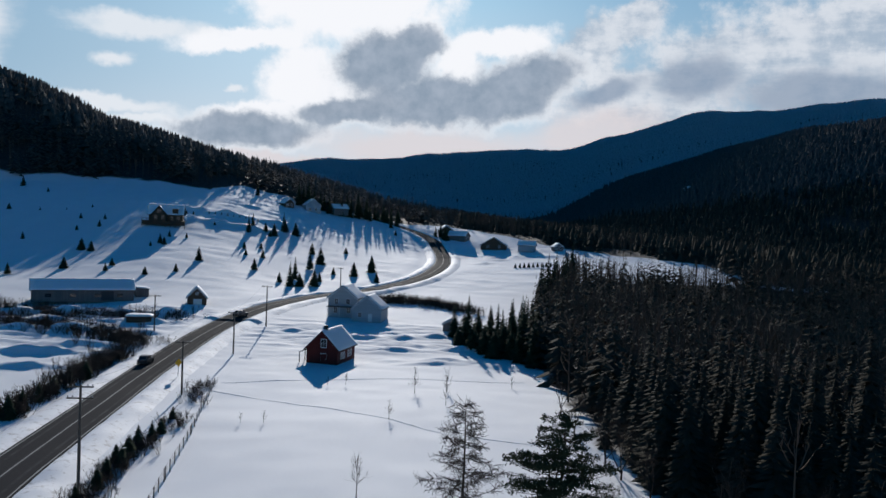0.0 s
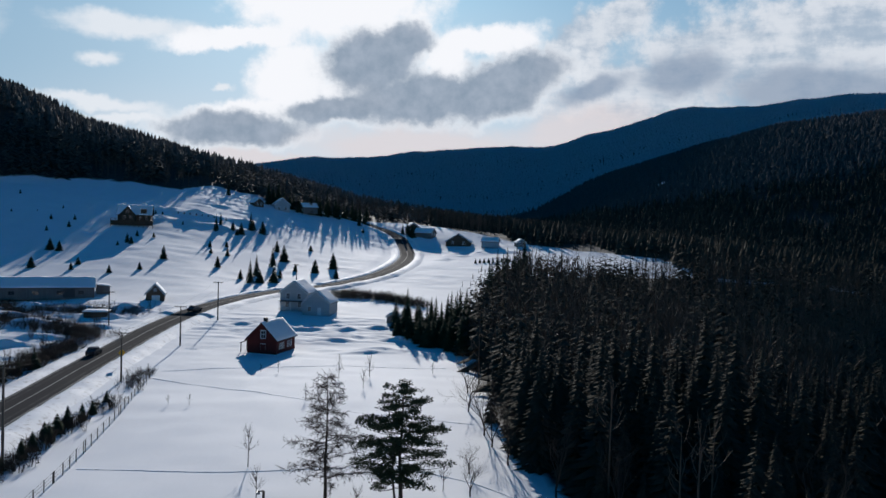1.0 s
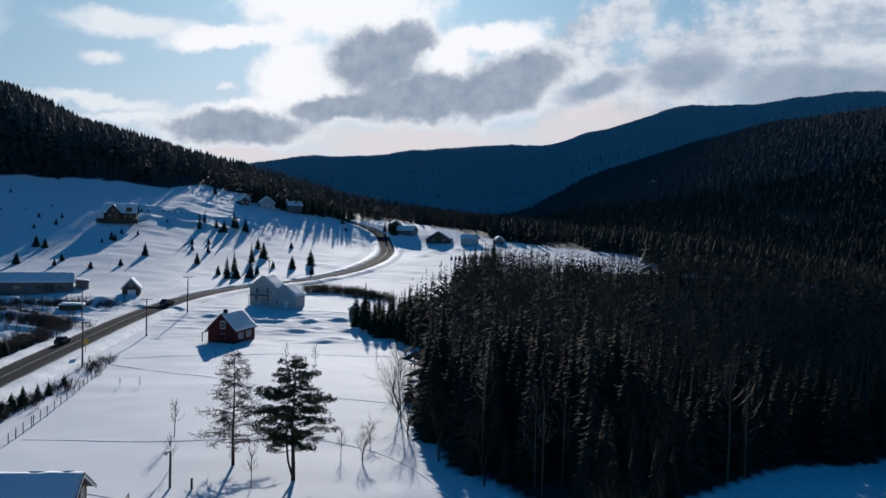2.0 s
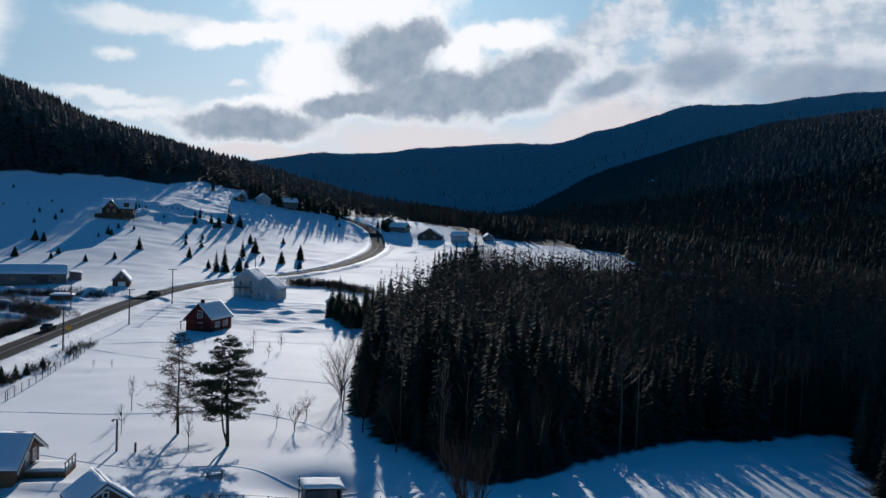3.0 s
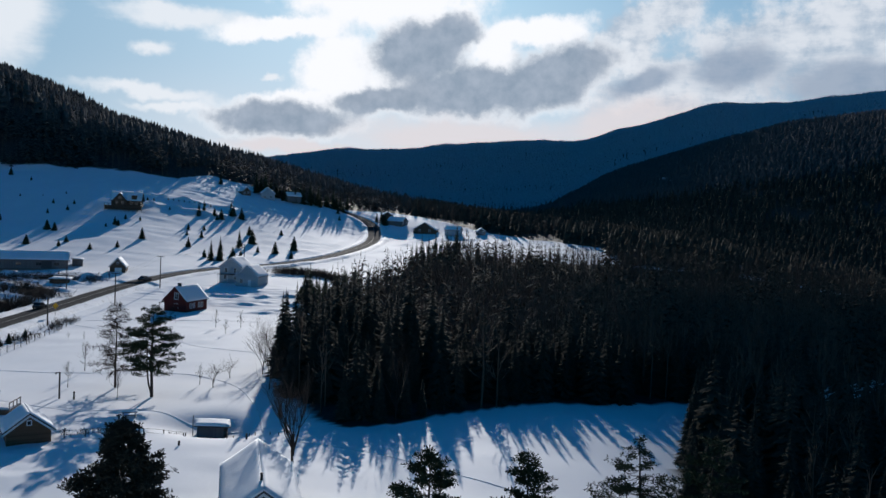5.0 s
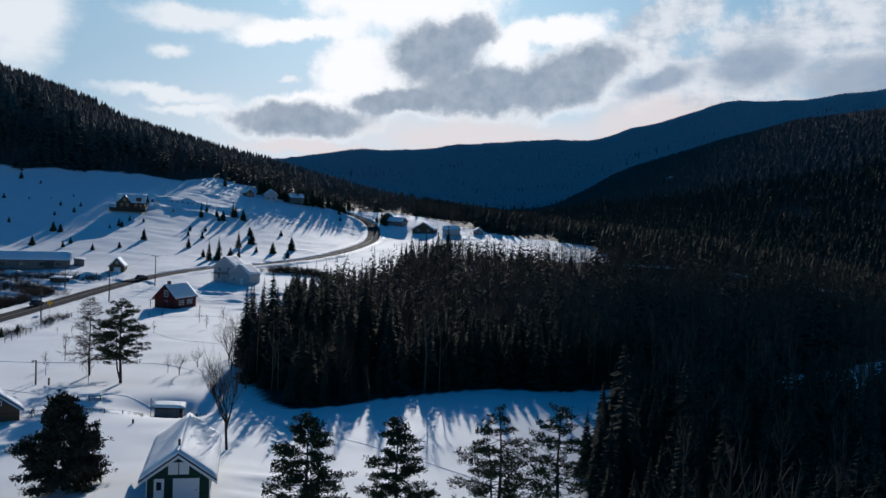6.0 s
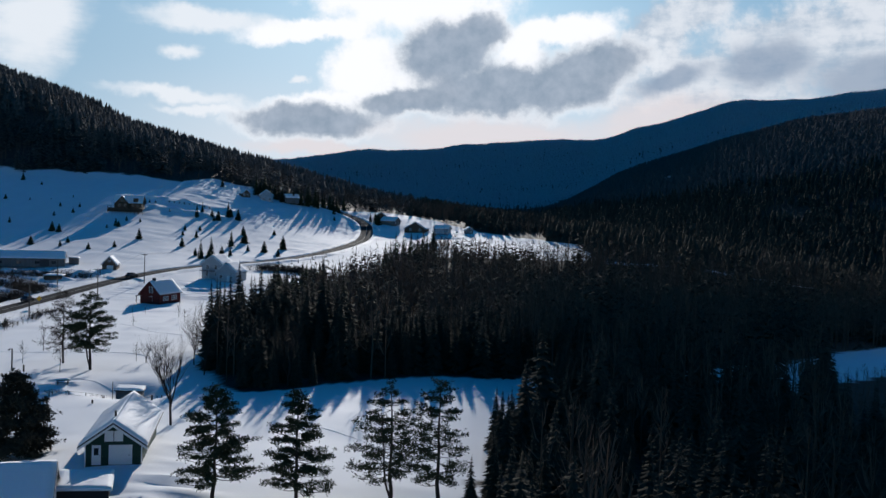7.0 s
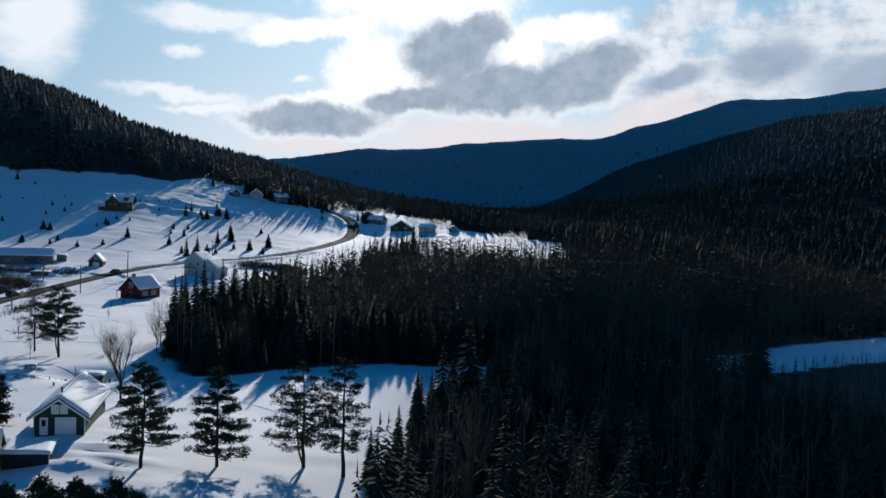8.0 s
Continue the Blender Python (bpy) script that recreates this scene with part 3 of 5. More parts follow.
# ---------------------------------------------------------------- trees
def spruce_crown(rng, h, r, tiers, per, start=0.07, shape=0.9):
    """Drooping boughs, tier on tier; each a small roof of needles."""
    s = soup()
    for t in range(tiers):
        z = h * (start + (0.985 - start) * (t / tiers) ** 0.92)
        reach = r * (1 - z / h) ** shape + 0.10
        turn = rng.uniform(0, 6.28)
        k = max(3, int(per * (0.55 + 0.45 * reach / r)))
        for b in range(k):
            a = turn + 6.283 * (b + rng.uniform(-0.3, 0.3)) / k
            q = reach * rng.uniform(0.68, 1.14)
            wd = (q * rng.uniform(0.22, 0.36) if per < 12 else q * rng.uniform(0.13, 0.24)) + 0.05
            dr = q * rng.uniform(0.18, 0.42)
            ca, sa = math.cos(a), math.sin(a)
            zz = z + rng.uniform(-0.5, 0.5) * h / tiers

            def at(f, side, dz):
                return (ca * f - sa * side, sa * f + ca * side, zz + dz)

            v = [at(0.0, 0, 0.12 * q), at(q * 0.55, wd, -dr * 0.75), at(q * 0.55, 0, -dr * 0.28), at(q * 0.55, -wd, -dr * 0.75), at(q, 0, -dr)]
            add(s, v, [(0, 1, 2), (0, 2, 3), (1, 4, 2), (2, 4, 3)])
    add(s, [(0.07, 0, h * 0.94), (-0.05, 0.06, h * 0.94), (-0.05, -0.06, h * 0.94), (0, 0, h * 1.03)], [(0, 1, 3), (1, 2, 3), (2, 0, 3)])
    return joined(s)


def plain_trunk(rng, h, r, sides=6, lean=0.0):
    s = soup()
    n = 6
    z = np.linspace(-0.25, h, n)
    wob = np.cumsum(np.array([[rng.uniform(-1, 1), rng.uniform(-1, 1)] for _ in range(n)]) * 0.012 * h * (lean + 0.35), axis=0)
    tube(s, np.column_stack((wob, z)), r * (1 - 0.85 * np.linspace(0, 1, n)) * np.array([1.35] + [1] * (n - 1)), sides)
    return joined(s)


def far_conifer(rng, cones=3, sides=5):
    """Unit conifer for the far woods: ragged stacked cones."""
    s = soup()
    for c in range(cones):
        z0, z1 = 0.06 + 0.8 * c / cones, 0.06 + 0.8 * c / cones + 0.42 - 0.05 * c
        r = 0.24 * (1 - 0.8 * c / cones)
        a = np.arange(sides) * 6.283 / sides + rng.uniform(0, 6)
        rr = r * np.array([rng.uniform(0.6, 1.25) for _ in range(sides)])
        ring = np.column_stack((np.cos(a) * rr, np.sin(a) * rr, z0 + np.array([rng.uniform(-0.05, 0.05) for _ in range(sides)])))
        v = np.vstack((ring, [(rng.uniform(-0.01, 0.01), 0, min(z1, 1.0) if c < cones - 1 else 1.0)]))
        add(s, v, [(i, (i + 1) % sides, sides) for i in range(sides)])
    return joined(s)


def grow(s, rng, p, d, length, r, depth, spread, up=0.25, kids=4, sides=4, tips=None, bend=0.18):
    """A limb and its side limbs."""
    n = 4 if depth > 0 else 3
    pts, dirs = [np.array(p, float)], [np.array(d, float)]
    for i in range(n - 1):
        nd = dirs[-1] + np.array([rng.gauss(0, bend), rng.gauss(0, bend), rng.gauss(0, bend) + up * 0.3])
        nd /= np.linalg.norm(nd)
        pts.append(pts[-1] + nd * length / (n - 1))
        dirs.append(nd)
    tube(s, pts, np.linspace(r, r * (0.35 if depth else 0.2), n), sides if r > 0.03 else 3)
    if tips is not None and depth <= 1:
        tips.append((pts[-1], dirs[-1]))
    if depth == 0:
        return
    for k in range(kids):
        f = 0.3 + 0.7 * (k + rng.random()) / kids
        i = min(int(f * (n - 1)), n - 2)
        q = pts[i] + (pts[i + 1] - pts[i]) * (f * (n - 1) - i)
        side = np.cross(dirs[i], [rng.gauss(0, 1), rng.gauss(0, 1), rng.gauss(0, 1)])
        side /= max(np.linalg.norm(side), 1e-6)
        nd = dirs[i] * math.cos(spread) + side * math.sin(spread) + np.array((0, 0, up))
        nd /= np.linalg.norm(nd)
        grow(s, rng, q, nd, length * rng.uniform(0.45, 0.72), r * (1 - f * 0.55) * 0.6, depth - 1, spread, up, kids, sides, tips, bend)


def bare_tree_mesh(rng, h, stems=1, spread=0.55, up=0.3, kids=5, depth=3, r=None, fork=0.25, limbs=4):
    s = soup()
    r = r or h * 0.017
    if stems == 1:
        tube(s, [(0, 0, -0.2), (0.02 * h * rng.uniform(-1, 1), 0, h * fork)], [r * 1.3, r], 6)
        for k in range(limbs):
            a = k * 6.283 / limbs + rng.uniform(-0.5, 0.5)
            lean = 0.33 if limbs < 6 else rng.uniform(0.05, 0.42)
            d = np.array((math.cos(a) * lean, math.sin(a) * lean, 1.0))
            grow(s, rng, (0, 0, h * fork * rng.uniform(0.75, 1.0)), d / np.linalg.norm(d), h * (1 - fork) * rng.uniform(0.75, 1.0), r * 0.7, depth, spread, up, kids)
    else:
        for k in range(stems):
            a = rng.uniform(0, 6.28)
            d = np.array((math.cos(a) * spread, math.sin(a) * spread, 1.0))
            grow(s, rng, (rng.gauss(0, 0.12 * h), rng.gauss(0, 0.12 * h), -0.1), d / np.linalg.norm(d), h * rng.uniform(0.6, 1.0), r, depth, spread, up, kids)
    return joined(s)


def tufts(s, spots, sizes, blades, seed):
    """Brushes of needles round the twigs' ends: small blades, all at once."""
    rs = np.random.RandomState(seed)
    base, size = np.repeat(np.asarray(spots, float), blades, 0), np.repeat(np.asarray(sizes, float), blades)[:, None]
    n = len(base)
    d = rs.normal(0, 1, (n, 3)) * (1, 1, 0.6) + (0, 0, 0.25)
    d /= np.linalg.norm(d, axis=1)[:, None]
    side = cross3(d, rs.normal(0, 1, (n, 3)))
    side /= np.maximum(np.linalg.norm(side, axis=1), 1e-6)[:, None]
    q = base + d * size * rs.uniform(0.1, 0.5, (n, 1))
    e = q + d * size * rs.uniform(0.5, 1.0, (n, 1))
    wd = size * rs.uniform(0.09, 0.2, (n, 1))
    v = np.stack((q - side * wd * 0.3, q + side * wd * 0.3, e + side * wd, e - side * wd), 1).reshape(-1, 3)
    k = np.arange(n)[:, None, None] * 4
    add(s, v, (np.array([[0, 1, 2], [0, 2, 3]])[None] + k).reshape(-1, 3))


def pine_meshes(rng, h, r, bare, twin=False, layers=10, tuft_size=0.5, blades=10, density=1.0, peak=0.38, top=0.22):
    """Trunk with limbs, and a crown of needle tufts in flat layers; widest at the height `peak`."""
    wood, crown, spots, sizes = soup(), soup(), [], []
    n = 9
    wob = np.cumsum(np.array([[rng.uniform(-1, 1), rng.uniform(-1, 1)] for _ in range(n)]) * 0.10, axis=0)
    wob[0] = wob[1] = 0
    z = np.linspace(-0.25, h * 0.97, n)
    stem = np.column_stack((wob, z))
    tube(wood, stem, h * 0.016 * (1.15 - np.linspace(0, 1, n)), 7)
    stems = [stem]
    if twin:
        z2 = np.linspace(0.1, h * 0.8, 7)
        off = np.array([0, 0.55, 0.75, 0.8, 0.9, 1.1, 1.3])
        st2 = np.column_stack((-off, off * 0.25, z2))
        tube(wood, st2, h * 0.010 * (1.15 - np.linspace(0, 1, 7)), 6)
        stems.append(st2)
    for stem in stems:
        main = stem is stems[0]
        count = layers if main else layers // 2
        for L in range(count):
            f = bare + (0.97 - bare) * (L + rng.uniform(-0.2, 0.2)) / count
            f = min(max(f, bare), 0.97)
            zc = h * f if main else stem[-1, 2] * f
            cx, cy = np.interp(zc, stem[:, 2], stem[:, 0]), np.interp(zc, stem[:, 2], stem[:, 1])
            reach = r * np.interp(f, [bare, peak, 1.0], [0.72, 1.0, top])
            k = rng.randint(4, 6)
            turn = rng.uniform(0, 6.28)
            for b in range(k):
                a = turn + 6.283 * b / k + rng.uniform(-0.35, 0.35)
                q = reach * rng.choice((0.6, 0.85, 0.95, 1.1)) * rng.uniform(0.9, 1.08)
                lift = q * rng.uniform(-0.06, 0.22) * (0.4 + f)
                m = 5
                zl = zc + rng.gauss(0, 0.28) * h / 11
                uu = np.linspace(0, 1, m)
                limb = np.column_stack((cx + math.cos(a) * q * uu, cy + math.sin(a) * q * uu, zl + lift * uu**1.5 - 0.10 * q * np.sin(uu * 3.1)))
                tube(wood, limb, np.linspace(0.055 * (1 - 0.6 * f) * h / 11, 0.012, m), 4)
                for _ in range(max(2, int(q * 5.0 * density))):
                    u = rng.uniform(0.28, 1.05) ** 0.8
                    c0 = limb[0] + (limb[-1] - limb[0]) * u
                    fan = 0.26 * q * u
                    spots.append(c0 + np.array((-math.sin(a) * rng.gauss(0, fan * 0.6), math.cos(a) * rng.gauss(0, fan * 0.6), rng.gauss(0.05, 0.06))))
                    sizes.append(tuft_size * rng.uniform(0.7, 1.2))
    for _ in range(int(16 * density)):
        spots.append(stems[0][-1] + np.array((rng.gauss(0, 0.22), rng.gauss(0, 0.22), rng.uniform(-0.9, 0.3))))
        sizes.append(tuft_size)
    tufts(crown, spots, sizes, blades, rng.randrange(9999))
    return joined(wood), joined(crown)


def tree(name, x, y, wood, crown, mats, label, category="tree", group="", scale=1.0, yaw=0.0):
    """A tree from its trunk mesh and its crown mesh."""
    ob = thing(name, x, y, yaw, label, category, group)
    ob.scale = (scale, scale, scale)
    for nm, me in (("trunk", wood), ("crown", crown)):
        if me is not None:
            p = new(nm, me)
            p.parent = ob
    return ob


def scatter(x0, x1, y0, y1, gap, rng, keep, jitter=0.45):
    gx, gy = np.meshgrid(np.arange(x0, x1, gap), np.arange(y0, y1, gap))
    p = np.column_stack((gx.ravel(), gy.ravel())) + np.random.RandomState(rng.randint(0, 9999)).uniform(-jitter, jitter, (gx.size, 2)) * gap
    return p[keep(p[:, 0], p[:, 1])]


def joined_trees(name, spots, variants, heights, mat, label, category, seed, sink=0.3):
    """Many trees in one mesh; heights are (least, most) in metres, or factors for meshes in true size."""
    rs = np.random.RandomState(seed)
    pick = rs.randint(0, len(variants), len(spots))
    vs, fs, base = [], [], 0
    for k, (v, f) in enumerate(variants):
        p = spots[pick == k]
        if not len(p):
            continue
        n = len(p)
        hgt = rs.uniform(heights[0], heights[1], n)
        wid = hgt * rs.uniform(0.8, 1.25, n)
        a = rs.uniform(0, 6.28, n)
        z = land(p[:, 0], p[:, 1]) - sink
        c, s2 = np.cos(a), np.sin(a)
        X = (v[None, :, 0] * c[:, None] - v[None, :, 1] * s2[:, None]) * wid[:, None] + p[:, 0, None]
        Y = (v[None, :, 0] * s2[:, None] + v[None, :, 1] * c[:, None]) * wid[:, None] + p[:, 1, None]
        Z = v[None, :, 2] * hgt[:, None] + z[:, None]
        vs.append(np.stack((X, Y, Z), -1).reshape(-1, 3))
        fs.append((f[None] + (np.arange(n) * len(v))[:, None, None]).reshape(-1, 3) + base)
        base += n * len(v)
    ob = new(name, tri_mesh(name, np.vstack(vs), np.vstack(fs), mat))
    return tagged(ob, label, category, kind="stuff")


rng = random.Random(7)
is_wood = lambda x, y: woods_mask(x, y) > 0.5
far_kinds = [far_conifer(rng) for _ in range(6)]
tiny_kinds = [far_conifer(rng, 2, 4) for _ in range(4)]
mid_kinds = [tuple((v / 10.0, f) for v, f in [spruce_crown(rng, 10, 2.1 + 0.3 * k, 8, 5)])[0] for k in range(5)]


def hardwood_kind(rng, twigs=13):
    """Unit bare tree for the woods: a stem and thin upswept limbs."""
    s = soup()
    tube(s, [(0, 0, 0), (0.01, 0.0, 0.45), (rng.uniform(-0.02, 0.02), 0, 0.95)], [0.012, 0.009, 0.002], 3)
    for _ in range(twigs):
        z, a = rng.uniform(0.28, 0.85), rng.uniform(0, 6.28)
        q = rng.uniform(0.10, 0.24) * (1.15 - z)
        e = np.array((math.cos(a) * q * 1.5, math.sin(a) * q * 1.5, z + rng.uniform(0.10, 0.26)))
        m = np.array((math.cos(a) * q * 0.6, math.sin(a) * q * 0.6, z + 0.05))
        wv = np.array((-math.sin(a), math.cos(a), 0)) * 0.007
        add(s, [(0, 0, z), m + wv, m - wv, e], [(0, 1, 2), (1, 3, 2)])
        for _ in range(3):
            f = rng.uniform(0.3, 0.95)
            b = m + (e - m) * f
            tip = b + np.array((rng.gauss(0, 0.04), rng.gauss(0, 0.04), rng.uniform(0.04, 0.12)))
            add(s, [b + wv * 0.5, b - wv * 0.5, tip], [(0, 1, 2)])
    return joined(s)


close_kinds = [tuple((v / 10.0, f) for v, f in [spruce_crown(rng, 10, 1.9 + 0.2 * k, 18, 12)])[0] for k in range(6)]
hard_kinds = [hardwood_kind(rng) for _ in range(6)]

# left mountain and the wooded rise behind the village
p = scatter(-520, 40, 400, 760, 4.4, rng, lambda x, y: is_wood(x, y) & (y > 400) & (x > -0.62 * y - 60))
mix = value_noise(p[:, 0] / 14, p[:, 1] / 14, 4) - 0.9 * step(p[:, 0], -75, 10)
brow = p[:, 1] < wood_edge(p[:, 0]) + 45
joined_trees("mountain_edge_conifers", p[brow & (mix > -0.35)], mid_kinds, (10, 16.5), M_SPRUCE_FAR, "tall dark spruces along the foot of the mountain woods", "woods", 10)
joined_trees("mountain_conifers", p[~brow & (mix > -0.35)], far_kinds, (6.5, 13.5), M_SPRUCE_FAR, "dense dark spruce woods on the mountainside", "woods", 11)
joined_trees("mountain_hardwoods", p[mix <= -0.35], hard_kinds, (7, 11), M_HARDWOOD, "leafless hardwoods among the spruces on the slope", "woods", 12)
# right side of the valley beyond the snow strip
p = scatter(-30, 620, 335, 820, 5.2, rng, lambda x, y: is_wood(x, y) & (y >= 335) & (x > 20 - (y - 335) * 0.05) & (x < 0.62 * y + 60))
mix = value_noise(p[:, 0] / 22, p[:, 1] / 22, 9)
joined_trees("valley_conifers", p[mix > -0.4], far_kinds, (6, 12), M_SPRUCE, "dark spruce woods on the valley floor", "woods", 13)
joined_trees("valley_hardwoods", p[mix <= -0.25], hard_kinds, (7, 11), M_HARDWOOD, "leafless hardwood forest on the valley floor", "woods", 14)
p = scatter(-60, 1000, 800, 1500, 6.5, rng, lambda x, y: (np.hypot(x, y) < 1500) & (x < 0.66 * y) & (x > -0.06 * y))
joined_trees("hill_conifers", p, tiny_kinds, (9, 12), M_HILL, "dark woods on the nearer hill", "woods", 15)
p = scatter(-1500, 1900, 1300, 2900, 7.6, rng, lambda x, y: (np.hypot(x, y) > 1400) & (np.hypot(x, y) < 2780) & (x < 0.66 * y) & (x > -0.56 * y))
joined_trees("ridge_conifers", p, tiny_kinds, (12.6, 14.4), M_RIDGE, "woods on the long far ridge, toned pale grey for haze", "woods", 16)

p = scatter(-560, 30, 755, 1420, 7.5, rng, lambda x, y: (x > -0.62 * y - 60) & (x < -0.06 * y + 20))
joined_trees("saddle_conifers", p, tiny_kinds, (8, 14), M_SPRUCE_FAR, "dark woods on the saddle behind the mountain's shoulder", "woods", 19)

# woods on the right: the stretch along the field and the clearing tree by tree, the rest joined
p = scatter(17, 390, -100, 335, 3.4, rng, lambda x, y: is_wood(x, y) & (x < 100 + 0.64 * (y + 81)))
near = (p[:, 0] < 92) & (p[:, 1] > 4) & (p[:, 1] < 112)
mix = value_noise(p[:, 0] / 7, p[:, 1] / 7, 21)
edge = (p[:, 1] < 96) & (mix > -0.55)
near_spots = p[near & edge]
order = np.argsort(value_noise(near_spots[:, 0] * 3.1, near_spots[:, 1] * 3.1, 77))
chosen = near_spots[order[:170]]
rest = np.vstack((near_spots[order[170:]], p[~(near & edge)]))
bank_side = (rest[:, 1] > 66) & (rest[:, 0] > 82 + 0.31 * (rest[:, 1] + 81)) & (rest[:, 0] > river_x(rest[:, 1]))
low_spots = np.vstack((rest[bank_side] + (-0.9, 0.4), rest[bank_side] + (0.9, -0.6)))
rest = rest[~bank_side]
joined_trees("riverbank_brush", low_spots, hard_kinds, (2.2, 4.2), M_HARDWOOD, "low brown leafless brush on the river bank", "brush", 27)
mixr = value_noise(rest[:, 0] / 7, rest[:, 1] / 7, 21)
front = rest[:, 1] < 125
joined_trees("forest_front_spruces", rest[(mixr > -0.20) & front], close_kinds, (7.5, 14.0), M_SPRUCE, "dark spruces of the forest round the clearing", "forest", 20)
# spruces and hardwoods sized here so the snow strip beyond shows to the camera
back = (rest[:, 1] > 215) & (rest[:, 0] > 54) & (rest[:, 0] < 106)
spruce_part = (mixr > 0.05) & ~front
joined_trees("forest_spruces", rest[spruce_part & ~back], mid_kinds, (8.0, 16.5), M_SPRUCE, "dense dark spruce forest with a little snow on the boughs", "forest", 17)
joined_trees("forest_back_spruces", rest[spruce_part & back], mid_kinds, (9.5, 13.5), M_SPRUCE, "dark spruces at the far side of the forest, kept low for the view", "forest", 22)
hard_part = mixr <= np.where(front, -0.20, 0.05)
joined_trees("forest_hardwoods", rest[hard_part & ~back], hard_kinds, (10, 15), M_HARDWOOD, "leafless brown hardwoods within the forest", "forest", 18)
joined_trees("forest_back_hardwoods", rest[hard_part & back], hard_kinds, (9, 12.5), M_HARDWOOD, "low leafless hardwoods at the far side of the forest", "forest", 23)
spruce_variants = []
for k in range(6):
    h = 9.0 + 0.8 * k
    spruce_variants.append((tri_mesh("trunk", *plain_trunk(rng, h * 0.97, 0.16), M_BARK), tri_mesh("crown", *spruce_crown(rng, h, 1.9 + 0.15 * k, 30, 14), M_SPRUCE)))
for x, y in chosen:
    tw, tc = spruce_variants[rng.randrange(6)]
    tree("spruce_tree", float(x), float(y), tw, tc, None, "tall dark spruce with old snow on its boughs", "tree", "spruces of the forest edge", rng.uniform(0.7, 1.0) if y > 66 and x > 50 else rng.uniform(0.5, 0.8) if y < 74 and x > 26 else rng.uniform(1.0, 1.4), rng.uniform(0, 360))

for k in range(30):
    tw, tc = spruce_variants[rng.randrange(6)]
    tree("spruce_tree", 56 + 1.5 * k + rng.uniform(-1, 1), float(np.interp(56 + 1.5 * k, [56, 66, 81, 101], [77, 86, 94, 97])) + rng.uniform(0, 7), tw, tc, None, "tall spruce behind the snowy clearing", "tree", "spruces of the forest edge", rng.uniform(0.8, 1.15), rng.uniform(0, 360))

# small conifers planted over the hillside, x, y and height
SLOPE = [(-190.7, 400.3, 4.5), (-176.0, 392.8, 2.2), (-176.7, 359.4, 2.6), (-164.9, 361.1, 1.3), (-155.6, 364.7, 1.0), (-148.1, 372.7, 1.5), (-145.4, 354.3, 2.4), (-136.6, 356.7, 2.4), (-134.7, 346.2, 2.8), (-140.7, 339.4, 2.3), (-155.0, 325.9, 2.8), (-129.3, 316.3, 4.4), (-125.0, 314.2, 3.9), (-122.6, 286.3, 4.0), (-136.1, 276.7, 3.6), (-108.2, 289.4, 2.8), (-107.0, 280.7, 2.7), (-93.2, 277.1, 2.6), (-86.0, 285.3, 2.5), (-84.4, 306.2, 4.9), (-106.9, 323.1, 2.2)]
TERRACE = [(-105.3, 328.9, 4.0), (-103.3, 327.4, 3.1), (-99.2, 341.8, 2.3), (-73.2, 328.7, 2.2), (-65.2, 306.6, 4.0), (-67.0, 329.4, 3.4), (-53.5, 290.9, 3.4), (-48.8, 284.0, 7.4), (-49.9, 300.2, 8.8), (-46.0, 286.0, 4.6), (-48.4, 322.9, 7.3), (-41.7, 289.2, 5.6), (-41.6, 300.4, 3.5), (-46.5, 336.9, 6.5), (-52.4, 354.4, 4.6), (-31.8, 318.3, 5.3), (-26.5, 330.9, 6.4), (-22.8, 308.4, 3.6), (-39.1, 318.0, 2.9), (-40.2, 366.5, 2.8), (-76.5, 340.3, 2.7)]
UPPER = [(-81.5, 370.1, 8.5), (-81.5, 378.3, 7.4), (-95.8, 453.3, 7.1), (-71.5, 373.6, 5.3), (-69.2, 382.8, 8.0), (-64.0, 383.1, 6.0), (-69.2, 386.8, 5.0), (-75.7, 376.4, 4.4), (-72.5, 370.4, 2.9), (-71.2, 346.1, 2.3), (-23.7, 437.3, 2.8), (-105.7, 341.4, 2.7), (-96.0, 370.8, 2.0), (-111.3, 382.1, 2.0), (-113.8, 382.4, 2.0), (-108.5, 383, 1.8), (-24.5, 455, 9.0), (-27, 452, 7.5), (-4, 447, 7.0), (1, 444, 6.5), (-1.5, 449, 8.0)]
CLUMP = [(3.3, 205.8, 8.0), (6.3, 197.6, 10.8), (10.3, 204.0, 3.9), (13.1, 199.8, 9.0), (4.3, 194.6, 5.0), (7.8, 193.5, 4.4), (15.6, 190.4, 9.2), (17.7, 186.2, 10.9), (13.8, 190.1, 6.2), (11, 196, 7.0), (16.5, 196, 8.0), (19, 201, 9.0), (9, 208, 6.5), (8.5, 200, 8.5), (10, 191, 5.5), (12.5, 187, 6.0), (14.5, 205, 8.5), (17, 208, 9.5), (20, 193, 11), (20.5, 186, 12), (15, 183, 6), (19, 180, 11), (21, 213, 10), (12, 212, 7), (5.5, 202, 6.5), (7, 189, 5.5), (9.5, 186.5, 6.5), (11.5, 182.5, 6), (16, 178.5, 8), (17.5, 192.5, 9.5), (14.5, 194, 8), (12, 206.5, 8), (19, 205, 10), (6.5, 207, 7), (16, 200, 9), (18.5, 174, 9)]
small_kinds, lone_kinds = [], []
for k in range(4):
    h = 10.0 + 0.8 * k
    lone_kinds.append((tri_mesh("trunk", *plain_trunk(rng, h * 0.97, 0.16), M_BARK), tri_mesh("crown", *spruce_crown(rng, h, 2.3 + 0.2 * k, 24, 13), M_PINE)))
